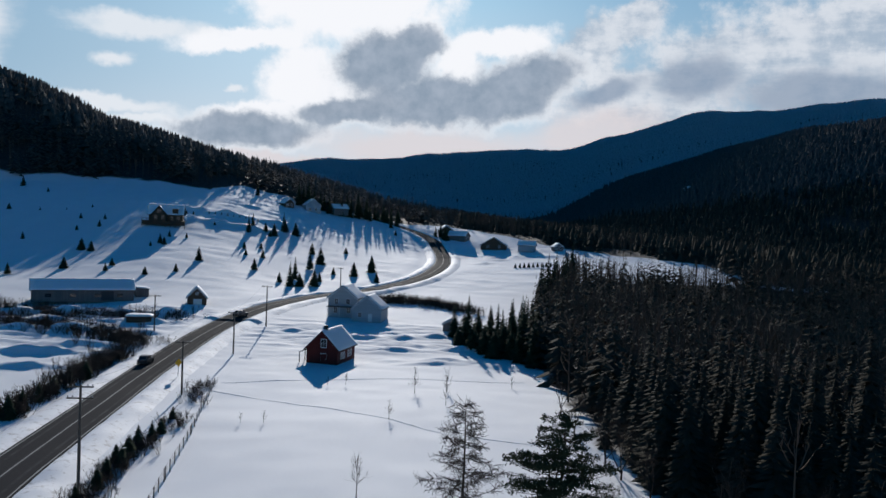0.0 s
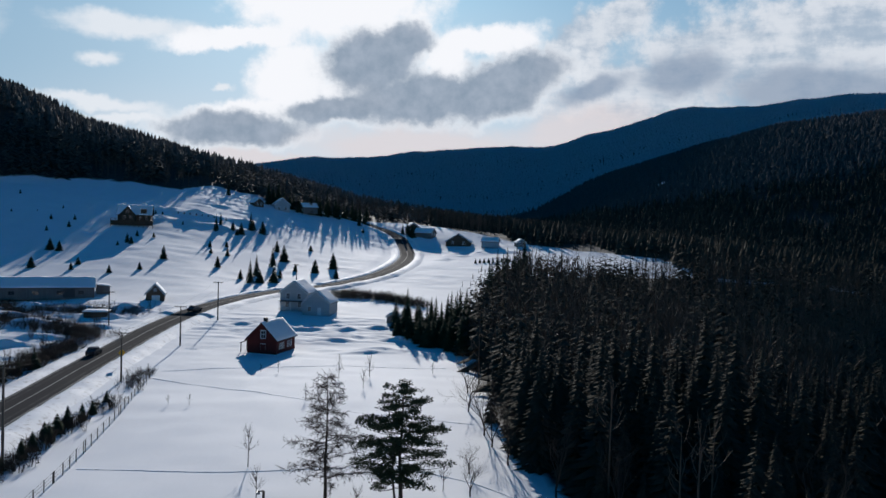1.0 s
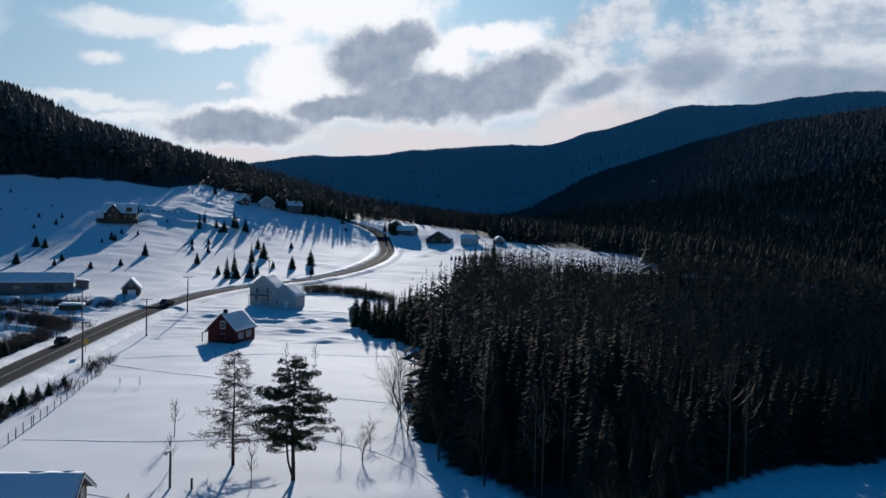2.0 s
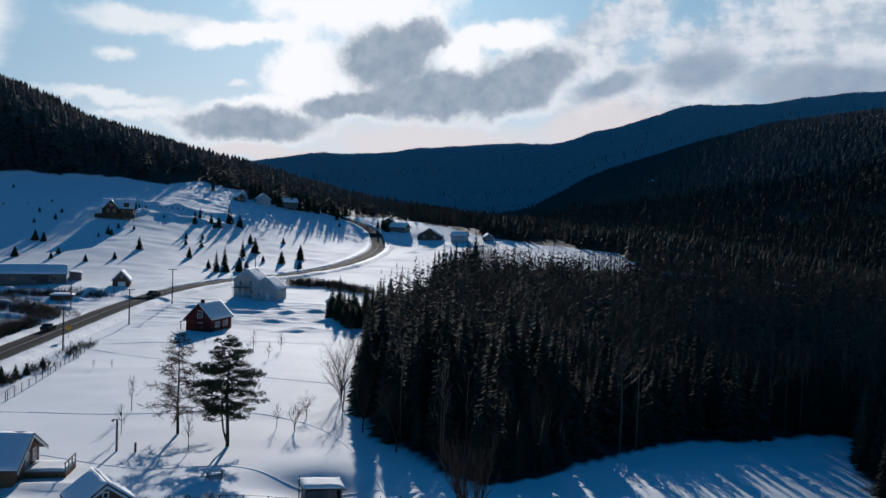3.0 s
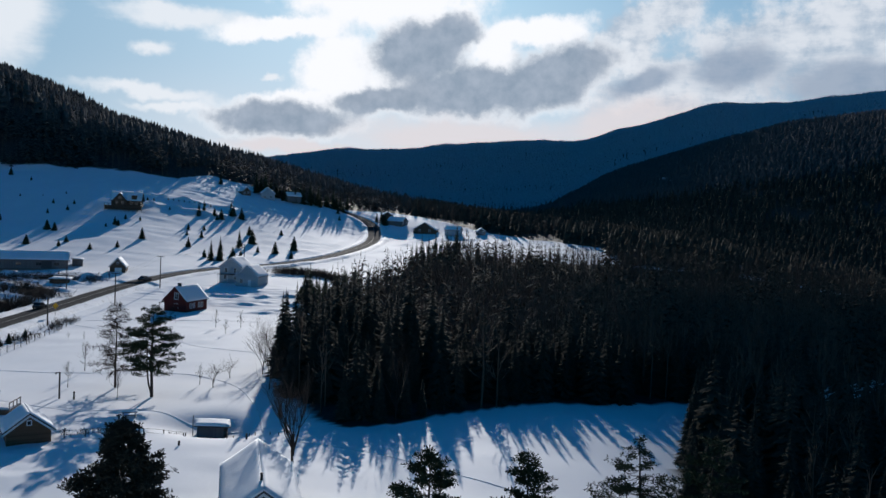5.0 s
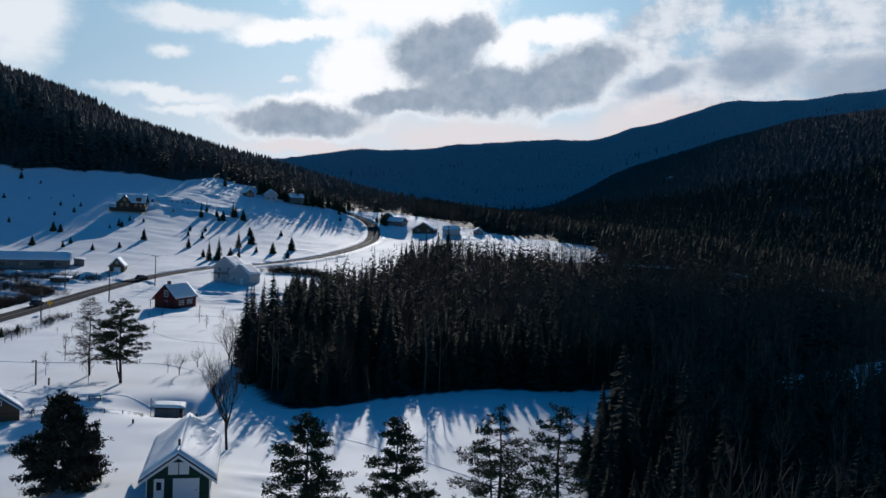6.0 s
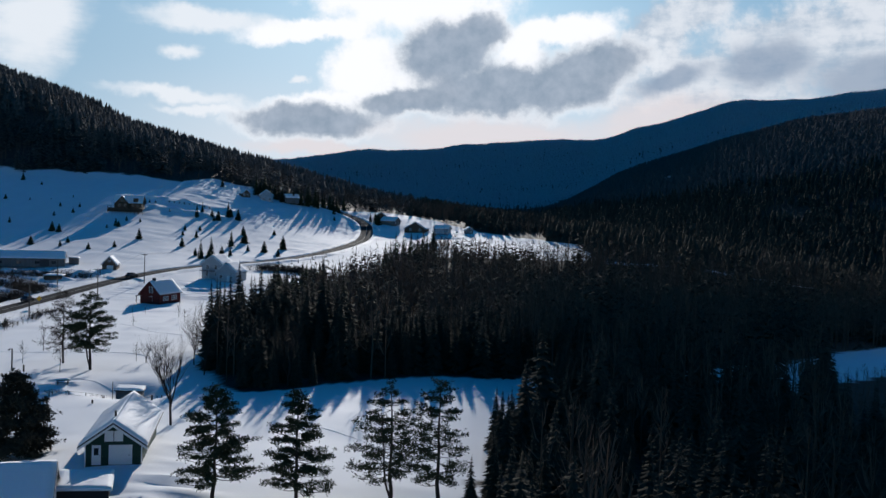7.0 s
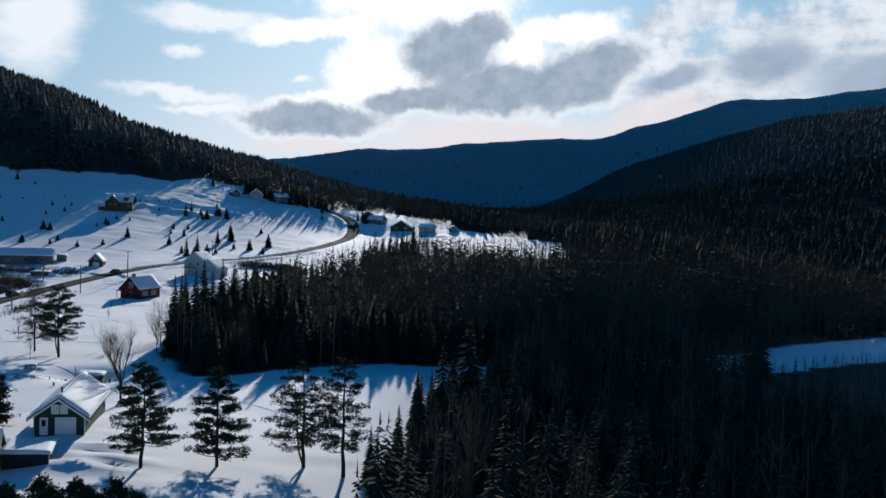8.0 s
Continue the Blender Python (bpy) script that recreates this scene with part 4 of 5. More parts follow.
for k in range(4):
    small_kinds.append((tri_mesh("trunk", *plain_trunk(rng, 3.7, 0.06), M_BARK), tri_mesh("crown", *spruce_crown(rng, 4.0, 1.45 + 0.14 * k, 18, 13, 0.04, 0.72), M_PINE)))
for spots, where, grp in ((SLOPE, "small dark spruce standing alone on the snowy hillside", "young trees on the hillside"), (TERRACE, "young dark spruce on the sunlit snow slope", "young trees on the hillside"), (UPPER, "dark spruce on the snowy upper slope", "trees on the upper slope"), (CLUMP, "dark pointed spruce at the edge of the snowfield", "spruces by the field")):
    for x, y, h in spots:
        tw, tc = small_kinds[rng.randrange(4)] if h < 7 else lone_kinds[rng.randrange(4)]
        tree("spruce_tree", x, y, tw, tc, None, where, "tree", grp, h / 4.0 if h < 7 else h / 11.0, rng.uniform(0, 360))
for k in range(22):
    tw, tc = lone_kinds[rng.randrange(4)]
    tree("spruce_tree", -74 + 2.35 * k + rng.uniform(-1, 1), 452 + 0.75 * k + rng.uniform(-3, 3), tw, tc, None, "tall dark spruce at the top of the snow slope", "tree", "tall spruces above the bend", rng.uniform(0.8, 1.15) if k < 6 else rng.uniform(0.8, 1.2), rng.uniform(0, 360))
for k in range(14):
    tw, tc = lone_kinds[rng.randrange(4)]
    tree("spruce_tree", 31 + 1.15 * k + rng.uniform(-1, 1), 270 + 3.0 * k + rng.uniform(-4, 4), tw, tc, None, "tall pointed spruce at the corner of the forest", "tree", "tall spruces by the village field", rng.uniform(1.15, 1.5), rng.uniform(0, 360))
# low hedge of clipped conifers by the far houses
for k in range(10):
    tw, tc = small_kinds[k % 4]
    tree("hedge_conifer", 30.4 + 1.9 * k, 367.8 + 0.55 * k, tw, tc, None, "small conifer in a planted row on snow", "tree", "row of small conifers", 0.55, 40 * k)
for k in range(9):
    tw, tc = small_kinds[k % 4]
    tree("hedge_conifer", -103 + 2.6 * k, 388 + 0.4 * k, tw, tc, None, "small conifer in a planted row on snow", "tree", "row of small conifers", 0.42, 50 * k)


# the tall trees of the near field
def own_tree(name, x, y, h, r, bare, label, twin=False, seed=1, layers=10, size=0.5, blades=9, density=1.0, mat=None, peak=0.38, top=0.22):
    q = random.Random(seed)
    wv, cv = pine_meshes(q, h, r, bare, twin, layers, size, blades, density, peak, top)
    return tree(name, x, y, tri_mesh("trunk", *wv, M_BARK), tri_mesh("crown", *cv, mat or M_PINE), None, label, "tree")


own_tree("pine_tree", 9.7, 66.3, 12.6, 4.4, 0.30, "tall pine with a forked trunk in open snow", True, 3, 12, 0.29, 12, 1.6, None, 0.5, 0.3)
own_tree("pine_tree", 50.8, 4.4, 10.9, 3.9, 0.20, "pine with layered boughs beside the drive", False, 5, 13, 0.29, 12, 2.1, None, 0.34, 0.2)
own_tree("pine_tree", 57.7, 7.2, 10.5, 3.6, 0.14, "pine with layered boughs beside the drive", False, 6, 13, 0.29, 12, 2.1, None, 0.3, 0.16)
own_tree("pine_tree", 66.0, 10.6, 11.6, 4.0, 0.22, "open pine with bare lower limbs beside the drive", True, 8, 10, 0.28, 11, 1.3, None, 0.5, 0.3)
own_tree("pine_tree", 70.6, 9.0, 12.6, 3.4, 0.25, "slender pine at the edge of the woods", False, 9, 12, 0.28, 11, 1.4, None, 0.4, 0.25)
own_tree("fir_tree", 26.2, 16.0, 8.7, 4.5, 0.03, "broad bushy evergreen in front of the cabin", False, 12, 18, 0.42, 13, 2.2, M_SPRUCE, 0.12, 0.16)


def larch(x, y, h, seed, label):
    """Leafless larch: level limbs that droop, with fine twigs."""
    q, s = random.Random(seed), soup()
    n = 8
    wob = np.cumsum(np.array([[q.uniform(-1, 1), q.uniform(-1, 1)] for _ in range(n)]) * 0.06, axis=0)
    z = np.linspace(-0.2, h, n)
    stem = np.column_stack((wob, z))
    tube(s, stem, h * 0.014 * (1.08 - np.linspace(0, 1, n)), 7)
    wood = joined(s)
    s = soup()
    for k in range(66):
        f = min(0.98, 0.15 + 0.84 * (k + q.uniform(-1.5, 1.5)) / 66)
        zc, a = h * f, k * 2.4 + q.uniform(-0.8, 0.8)
        c0 = np.array((np.interp(zc, z, wob[:, 0]), np.interp(zc, z, wob[:, 1]), zc))
        reach = (4.6 * (1 - f) ** 0.62) * q.choice((0.45, 0.7, 0.9, 1.1)) * q.uniform(0.85, 1.1) + 0.3
        u = np.linspace(0, 1, 6)
        sag = q.uniform(0.15, 0.5)
        limb = np.column_stack((c0[0] + math.cos(a) * reach * u, c0[1] + math.sin(a) * reach * u, zc + reach * (0.22 * u - sag * u**2 + 0.1 * u**3)))
        limb[1:] += np.array([[q.gauss(0, 0.06) * reach * 0.4 for _ in range(3)] for _ in range(5)])
        tube(s, limb, np.linspace(0.05 * (1.2 - f), 0.012, 6), 4)
        for _ in range(int(5 + 5 * reach)):
            t = q.uniform(0.15, 1.0)
            b = np.array([np.interp(t, u, limb[:, i]) for i in range(3)])
            d = np.array((math.cos(a) * 0.7 + q.gauss(0, 0.7), math.sin(a) * 0.7 + q.gauss(0, 0.7), q.gauss(-0.1, 0.4)))
            e = b + d / np.linalg.norm(d) * q.uniform(0.4, 1.1)
            tube(s, [b, (b + e) / 2 + np.array((0, 0, 0.04)), e], [0.022, 0.018, 0.010], 3)
            for _ in range(4):
                c = b + (e - b) * q.uniform(0.2, 1.0)
                g = c + np.array((q.gauss(0, 0.22), q.gauss(0, 0.22), q.gauss(-0.02, 0.2)))
                tube(s, [c, g], [0.015, 0.008], 3)
    return tree("larch_tree", x, y, tri_mesh("trunk", *wood, M_BARK), tri_mesh("crown", *joined(s), M_TWIG), None, label, "tree")


larch(2.4, 71.8, 12.2, 4, "leafless larch with drooping limbs in open snow")


def bare_tree(name, x, y, h, seed, label, stems=1, spread=0.5, up=0.3, kids=5, depth=3, r=None, fork=0.25, mat=None, group="", limbs=4):
    q = random.Random(seed)
    v, f = bare_tree_mesh(q, h, stems, spread, up, kids, depth, r, fork, limbs)
    ob = new(name, tri_mesh(name, v, f, mat or M_TWIG))
    ob.matrix_world = pose(x, y, ground_z(x, y))
    return tagged(ob, label, "tree" if h > 2.4 else "shrub", group)


bare_tree("bare_tree", 36.6, 31.4, 8.3, 31, "leafless vase-shaped tree beside the green garage", 1, 0.36, 0.4, 5, 3, 0.13, 0.36, None, "", 9)
bare_tree("apple_tree", 16.2, 73.1, 2.9, 32, "small leafless fruit tree in the snowfield", 1, 0.8, 0.15, 5, 3, 0.07, 0.3)
bare_tree("apple_tree", 16.4, 81.0, 2.7, 33, "small leafless fruit tree in the snowfield", 1, 0.8, 0.15, 5, 3, 0.06, 0.3)
for k, (x, y, h) in enumerate([(13.6, 75.1, 3.3), (6.0, 63.7, 3.9), (-3.7, 140.7, 4.3), (1.3, 131.0, 3.5), (1.5, 142.4, 4.3), (-18.5, 147.8, 1.7), (-15.5, 148.6, 2.1), (-23.2, 118.1, 1.7), (-7.4, 83.5, 4.6), (12.5, 149.0, 2.4), (-3.9, 70.3, 3.8), (-26.3, 118.0, 1.6), (-6.5, 120.3, 3.0)]):
    v, f = hardwood_kind(random.Random(50 + k), 26)
    ob = new("sapling", tri_mesh("sapling", v * (h * 1.25, h * 1.25, h) - (0, 0, 0.1), f, M_TWIG))
    ob.matrix_world = pose(x, y, ground_z(x, y), 0, 0, 40 * k)
    tagged(ob, "thin leafless sapling standing in the snow", "sapling", "saplings in the field")
for k, (x, y, h) in enumerate([(19.5, 92, 6.5), (19.0, 98, 6.0), (20.8, 84, 6.0), (24.5, 73, 6.5), (29, 65, 7), (44, 59, 9), (17.6, 112, 5.5), (18, 128, 6)]):
    bare_tree("bare_tree", x, y, h, 70 + k, "leafless tree leaning from the forest edge", 1, 0.6, 0.2, 5, 3, 0.09, 0.2, None, "bare trees at the forest edge")


# rows of leafless brush along the road
def brush_kind(q):
    """Unit leafless bush: a sheaf of stems with twigs."""
    s = soup()
    for _ in range(7):
        d = np.array((q.gauss(0, 0.3), q.gauss(0, 0.3), 1.0))
        b = np.array((q.gauss(0, 0.1), q.gauss(0, 0.1), 0))
        e = b + d * q.uniform(0.6, 1.0)
        tube(s, [b, (b + e) / 2, e], [0.016, 0.012, 0.005], 3)
        for _ in range(6):
            c = b + (e - b) * q.uniform(0.3, 0.95)
            tube(s, [c, c + np.array((q.gauss(0, 0.1), q.gauss(0, 0.1), q.uniform(0.03, 0.18)))], [0.009, 0.004], 3)
    return joined(s)


brush_kinds = [brush_kind(rng) for _ in range(7)]


def brush_row(name, pts, height, count, seed, label, width=1.6):
    rs = np.random.RandomState(seed)
    line = smooth_path(pts, 1.0)
    along = rs.randint(0, len(line), count)
    along = along[value_noise(along / 5.0, along * 0.0, seed) > -0.6]
    spots = line[along] + rs.normal(0, width, (len(along), 2))
    return joined_trees(name, spots, brush_kinds, (height * 0.4, height * 1.1), M_TWIG, label, "brush", seed, 0.1)


brush_row("roadside_brush", [(-39, 146), (-36.5, 130), (-34.8, 113), (-34.8, 100), (-33.6, 87), (-33, 74), (-31, 58)], 1.7, 430, 81, "leafless brush along the field fence", 0.9)
brush_row("roadside_brush", [(-56, 90), (-57.5, 112), (-59.5, 135), (-60.5, 150), (-60, 166)], 3.2, 480, 82, "leafless brush along the far side of the road", 1.3)
brush_row("roadside_brush", [(-62, 178), (-72, 190), (-90, 196), (-110, 200)], 2.8, 640, 83, "leafless brush in the low snowy ground", 3.5)
brush_row("roadside_brush", [(-18, 262), (-9, 262), (0, 258), (8, 250)], 2.8, 380, 84, "leafless brush between the road and the houses", 2.2)
brush_row("roadside_brush", [(-118, 222), (-95, 212), (-78, 212), (-64, 216)], 2.8, 420, 86, "leafless brush below the long barn", 3.0)
brush_row("garden_brush", [(8, 45.5), (13, 47.5), (19, 49.5)], 0.9, 60, 85, "dry stalks along the garden fence", 0.5)
for k, (x, y, h) in enumerate([(-34.9, 108, 2.4), (-35.2, 104, 2.8), (-35, 112, 2.0), (-34.9, 100, 2.6), (-34.2, 96, 2.4), (-36, 120, 1.8), (-34.4, 92, 2.2), (-35.6, 98, 2.0), (-33.8, 88, 2.4), (-33.9, 83, 2.0), (-57.5, 122, 3.2), (-57, 117, 3.4), (-58, 128, 3.0), (-56.8, 111, 3.3), (-58.4, 134, 3.0), (-58.3, 146, 3.2), (-56.5, 105, 3.2), (-58.6, 140, 2.8), (-56, 99, 3.0)]):
    tw, tc = small_kinds[k % 4]
    tree("spruce_tree", x, y, tw, tc, None, "low dark spruce among the roadside brush", "tree", "young spruces by the road", h / 4, 60 * k)
for k, (x, y, h) in enumerate([(46.8, -7.5, 2.4), (50.2, -8.0, 2.7), (53.4, -7.5, 2.5), (56.0, -8.5, 2.1), (44.5, -9, 2.0), (48.6, -8.8, 2.2), (52.0, -9.0, 2.3)]):
    own_tree("evergreen_shrub", x, y, h, 1.5, 0.03, "rounded evergreen shrub by the house", False, 90 + k, 7, 0.36, 9, 1.6)


# ---------------------------------------------------------------- buildings
def window(parent, x, z, wd, ht, face=0.0, side="front", width=0.0, frame_mat=None, cross=True):
    """A framed pane standing a little proud of the wall. side: front, left or right wall."""
    turn = {"front": pose(x, face, z), "right": pose(face, x, z, 0, 0, 90), "left": pose(face, x, z, 0, 0, -90)}[side]
    b = box(-wd / 2 - 0.1, wd / 2 + 0.1, -0.05, 0.04, -0.1, 0)
    for c in ((-wd / 2 - 0.1, -wd / 2, 0, ht), (wd / 2, wd / 2 + 0.1, 0, ht), (-wd / 2 - 0.1, wd / 2 + 0.1, ht, ht + 0.12)):
        box(c[0], c[1], -0.05, 0.04, c[2], c[3], 0, b)
    if cross:
        box(-0.03, 0.03, -0.035, 0.02, 0, ht, 0, b)
        box(-wd / 2, wd / 2, -0.034, 0.02, ht / 2 - 0.03, ht / 2 + 0.03, 0, b)
    fr = part("window", b, frame_mat or M_TRIM, parent)
    fr.matrix_local = turn
    part("pane", box(-wd / 2, wd / 2, -0.018, 0.03, 0, ht), M_GLASS, fr, "dark window pane")
    return fr


def door(parent, x, z, wd, ht, face=0.0, mat=None, panels=3, knob=True, light=False):
    d = part("door", box(x - wd / 2, x + wd / 2, face - 0.06, face + 0.02, z, z + ht, 0.015), mat or M_TRIM, parent)
    for k in range(panels):
        part("panel", box(x - wd * 0.42, x + wd * 0.42, face - 0.075, face - 0.055, z + ht * (k + 0.12) / panels, z + ht * (k + 0.9) / panels, 0.008), mat or M_TRIM, d)
    if light:
        part("pane", box(x - wd * 0.25, x + wd * 0.25, face - 0.09, face - 0.07, z + ht * 0.5, z + ht * 0.86), M_GLASS, d, "small dark pane")
    if knob:
        part("handle", box(x + wd * 0.34, x + wd * 0.42, face - 0.13, face - 0.06, z + ht * 0.46, z + ht * 0.5, 0.01), M_METAL, d)
    return d


def gable(name, x, y, yaw, wd, dp, eave, apex, wall_mat, label, over=0.4, snow=0.32, z=None, category="house", rake=None, seed=1, roof_mat=None, trim=True):
    """A gabled building: its gable at the origin looks along -y, the ridge runs back along y."""
    ob = thing(name, x, y, yaw, label, category, z=z)
    part("wall", prism([(-wd / 2, -0.5), (wd / 2, -0.5), (wd / 2, eave), (0, apex), (-wd / 2, eave)], 0, dp), wall_mat, ob)
    slope = (apex - eave) / (wd / 2)
    ex, ez = wd / 2 + over, eave - over * slope
    for s in (-1, 1):
        b = prism([(0, apex + 0.03), (s * ex, ez + 0.03), (s * ex, ez + 0.19), (0, apex + 0.2)], -over, dp + over)
        part("roof", b, roof_mat or M_ROOF, ob)
        if snow:
            q = ((0, -over + 0.03, apex + 0.19), (s * (ex - 0.03), -over + 0.03, ez + 0.185), (s * (ex - 0.03), dp + over - 0.03, ez + 0.185), (0, dp + over - 0.03, apex + 0.19))
            part("roof_snow", slab(*q, snow, 12, 16, 0.07, seed + s), M_SNOW, ob, "thick snow on the roof slope")
        if trim:
            part("rake_board", prism([(0, apex - 0.22), (s * ex, ez - 0.22), (s * ex, ez + 0.02), (0, apex + 0.02)], -over - 0.03, -over + 0.03), rake or M_TRIM, ob)
    return ob


# red barn in the field
barn = gable("red_barn", -22.3, 168.0, -13, 6.3, 10.0, 3.1, 6.3, M_RED, "dark red wooden barn with a snowy roof in the field", 0.45, 0.3, category="barn", rake=M_RED)
window(barn, 0.3, 3.3, 1.0, 1.5)
door(barn, 0.3, 0.1, 1.2, 2.0, panels=2, mat=M_RED)
window(barn, 0.3, 0.9, 1.0, 1.15)
for yy in (2.2, 3.6, 6.2, 7.6):
    window(barn, yy, 1.0, 0.8, 1.1, 3.15, "right")
part("chimney", box(-0.35, 0.35, 1.4, 2.1, 5.6, 7.3, 0.03), M_BLACK, barn, "dark brick chimney")
b = prism([(-3.15, 2.6), (-4.9, 1.95), (-4.9, 2.1), (-3.15, 2.78)], 0.2, 3.4)
part("lean_to_roof", b, M_ROOF, barn)
for yy in (0.35, 3.2):
    part("post", box(-4.8, -4.65, yy, yy + 0.15, -0.4, 2.0), M_GREYWOOD, barn)

# white farmhouse and its wing, as two buildings
farm = gable("farmhouse", -25.6, 229.5, -8, 7.6, 9.0, 4.9, 7.9, M_WHITE, "white clapboard farmhouse with a snowy roof", 0.4, 0.3)
for xx, zz in ((-1.8, 0.9), (1.7, 0.9), (-1.6, 3.2), (1.5, 3.2)):
    window(farm, xx, zz, 0.9, 1.4)
part("porch_roof", prism([(-3.8, 2.5), (3.4, 2.5), (3.4, 2.65), (-3.8, 2.65)], -1.8, 0.1), M_ROOF, farm, "dark porch roof")
for xx in (-3.6, -0.4, 3.1):
    part("post", box(xx, xx + 0.12, -1.7, -1.58, -0.4, 2.5), M_TRIM, farm)
wing = gable("farmhouse_wing", -18.7, 223.5, -8, 7.4, 8.5, 3.3, 6.4, M_WHITE, "pale boarded barn built against the white farmhouse", 0.35, 0.3, category="barn", seed=4)
door(wing, 0.9, 0.0, 1.0, 2.0, panels=2)
window(wing, -1.8, 1.0, 0.9, 1.2)

# long barn at the foot of the slope; its ridge runs along the front
long_barn = gable("long_barn", -84.4, 241.0, 115, 9.5, 25.0, 2.8, 5.2, M_GREYWOOD, "long low weathered barn with a snow-covered roof", 0.5, 0.35, category="barn", seed=6)
for yy in (3.5, 9.0, 15.0, 21.0):
    window(long_barn, yy, 0.9, 1.5, 0.9, -4.75, "left", frame_mat=M_GREYWOOD)
part("sliding_door", box(-4.83, -4.74, 5.0, 8.2, 0.0, 2.4, 0.02), M_ROOF, long_barn, "dark open sliding door")
ext = thing("lean_to_shed", -82.6, 243.8, 25, "low weathered shed against the long barn", "shed")
part("wall", box(-1.6, 1.8, 0, 6, -0.5, 2.3), M_GREYWOOD, ext)
part("roof", prism([(-1.9, 2.55), (2.1, 2.2), (2.1, 2.35), (-1.9, 2.7)], -0.3, 6.3), M_ROOF, ext)
part("roof_snow", slab((-1.85, -0.25, 2.7), (2.05, -0.25, 2.35), (2.05, 6.2, 2.35), (-1.85, 6.2, 2.7), 0.3, 8, 8), M_SNOW, ext)

shed = gable("small_shed", -65.1, 235.4, 14, 4.9, 6.0, 2.2, 4.8, M_LOG, "small dark wooden shed with one snowy roof slope", 0.4, 0.3, category="shed", seed=9)
door(shed, 0.2, 0.0, 2.2, 1.7, panels=2)
window(shed, 0.0, 2.9, 0.6, 0.6)

low = thing("low_shed", -70.2, 205.5, 14, "low dark shed half buried in snow", "shed")
part("wall", box(-2.8, 2.8, 0, 4, -0.5, 1.6), M_LOG, low)
part("roof", prism([(-3.1, 1.6), (3.1, 1.6), (3.1, 1.75), (-3.1, 1.75)], -0.4, 4.4), M_ROOF, low)
part("roof_snow", slab((-3.05, -0.35, 1.75), (3.05, -0.35, 1.75), (3.05, 4.3, 1.75), (-3.05, 4.3, 1.75), 0.4, 8, 8), M_SNOW, low)

hut = gable("field_hut", 2.4, 213.0, -4, 3.4, 4.0, 2.2, 3.2, M_GREYWOOD, "small grey hut by the spruces", 0.3, 0.35, category="shed", seed=27)
door(hut, 0.2, 0.0, 0.8, 1.8, panels=2, mat=M_GREYWOOD)

# log house on the hill: its ridge runs along the slope, a cross gable and a deck look down the valley
hill = gable("log_house", -120.3, 362.0, -78, 8.4, 13.2, 3.3, 7.0, M_LOG, "dark log house with snowy roof and deck on the hill", 0.6, 0.25, category="house", seed=12, rake=M_LOG)
out = pose(6.3, 4.2, 0, 0, 0, 90)
cross_wall = part("cross_gable", prism([(-2.9, -0.5), (2.9, -0.5), (2.9, 3.2), (0, 6.4), (-2.9, 3.2)], 0, 6.2), M_LOG, hill, "log front gable")
cross_wall.matrix_local = out
for sgn in (-1, 1):
    q = part("roof", prism([(0, 6.43), (sgn * 3.5, 2.57), (sgn * 3.5, 2.74), (0, 6.6)], -0.6, 6.2), M_ROOF, hill)
    q.matrix_local = out
    q = part("roof_snow", slab((0, -0.55, 6.59), (sgn * 3.46, -0.55, 2.73), (sgn * 3.46, 6.1, 2.73), (0, 6.1, 6.59), 0.25, 8, 10, 0.06, 31 + sgn), M_SNOW, hill, "thick snow on the roof slope")
    q.matrix_local = out
for xx, zz, wd2, ht2 in ((-1.3, 1.0, 1.3, 1.7), (1.3, 1.0, 1.3, 1.7), (0, 3.7, 1.5, 1.4)):
    pane = window(hill, xx, zz, wd2, ht2, frame_mat=M_LOG)
    pane.matrix_local = out @ pose(xx, -0.01, zz)
for yy in (9.0, 11.4):
    window(hill, yy, 0.9, 1.2, 1.5, 4.21, "right", frame_mat=M_LOG)
part("dormer", box(2.2, 4.4, 9.2, 11.4, 3.6, 5.6, 0.03), M_LOG, hill, "small log dormer")
part("roof_snow", slab((1.6, 8.9, 5.9), (4.8, 8.9, 5.5), (4.8, 11.7, 5.5), (1.6, 11.7, 5.9), 0.25, 6, 6), M_SNOW, hill)
part("deck", box(4.2, 9.4, -2.2, 14.6, 0.3, 0.55), M_LOG, hill, "wide wooden deck")
for k in range(10):
    part("deck_post", box(9.2, 9.35, -2.1 + 1.83 * k, -1.95 + 1.83 * k, -3.0, 1.5), M_LOG, hill)
part("deck_rail", box(9.24, 9.36, -2.2, 14.6, 1.38, 1.5), M_LOG, hill)
part("deck_skirt", box(9.1, 9.2, -2.1, 14.5, -1.3, 0.3), M_LOG, hill)

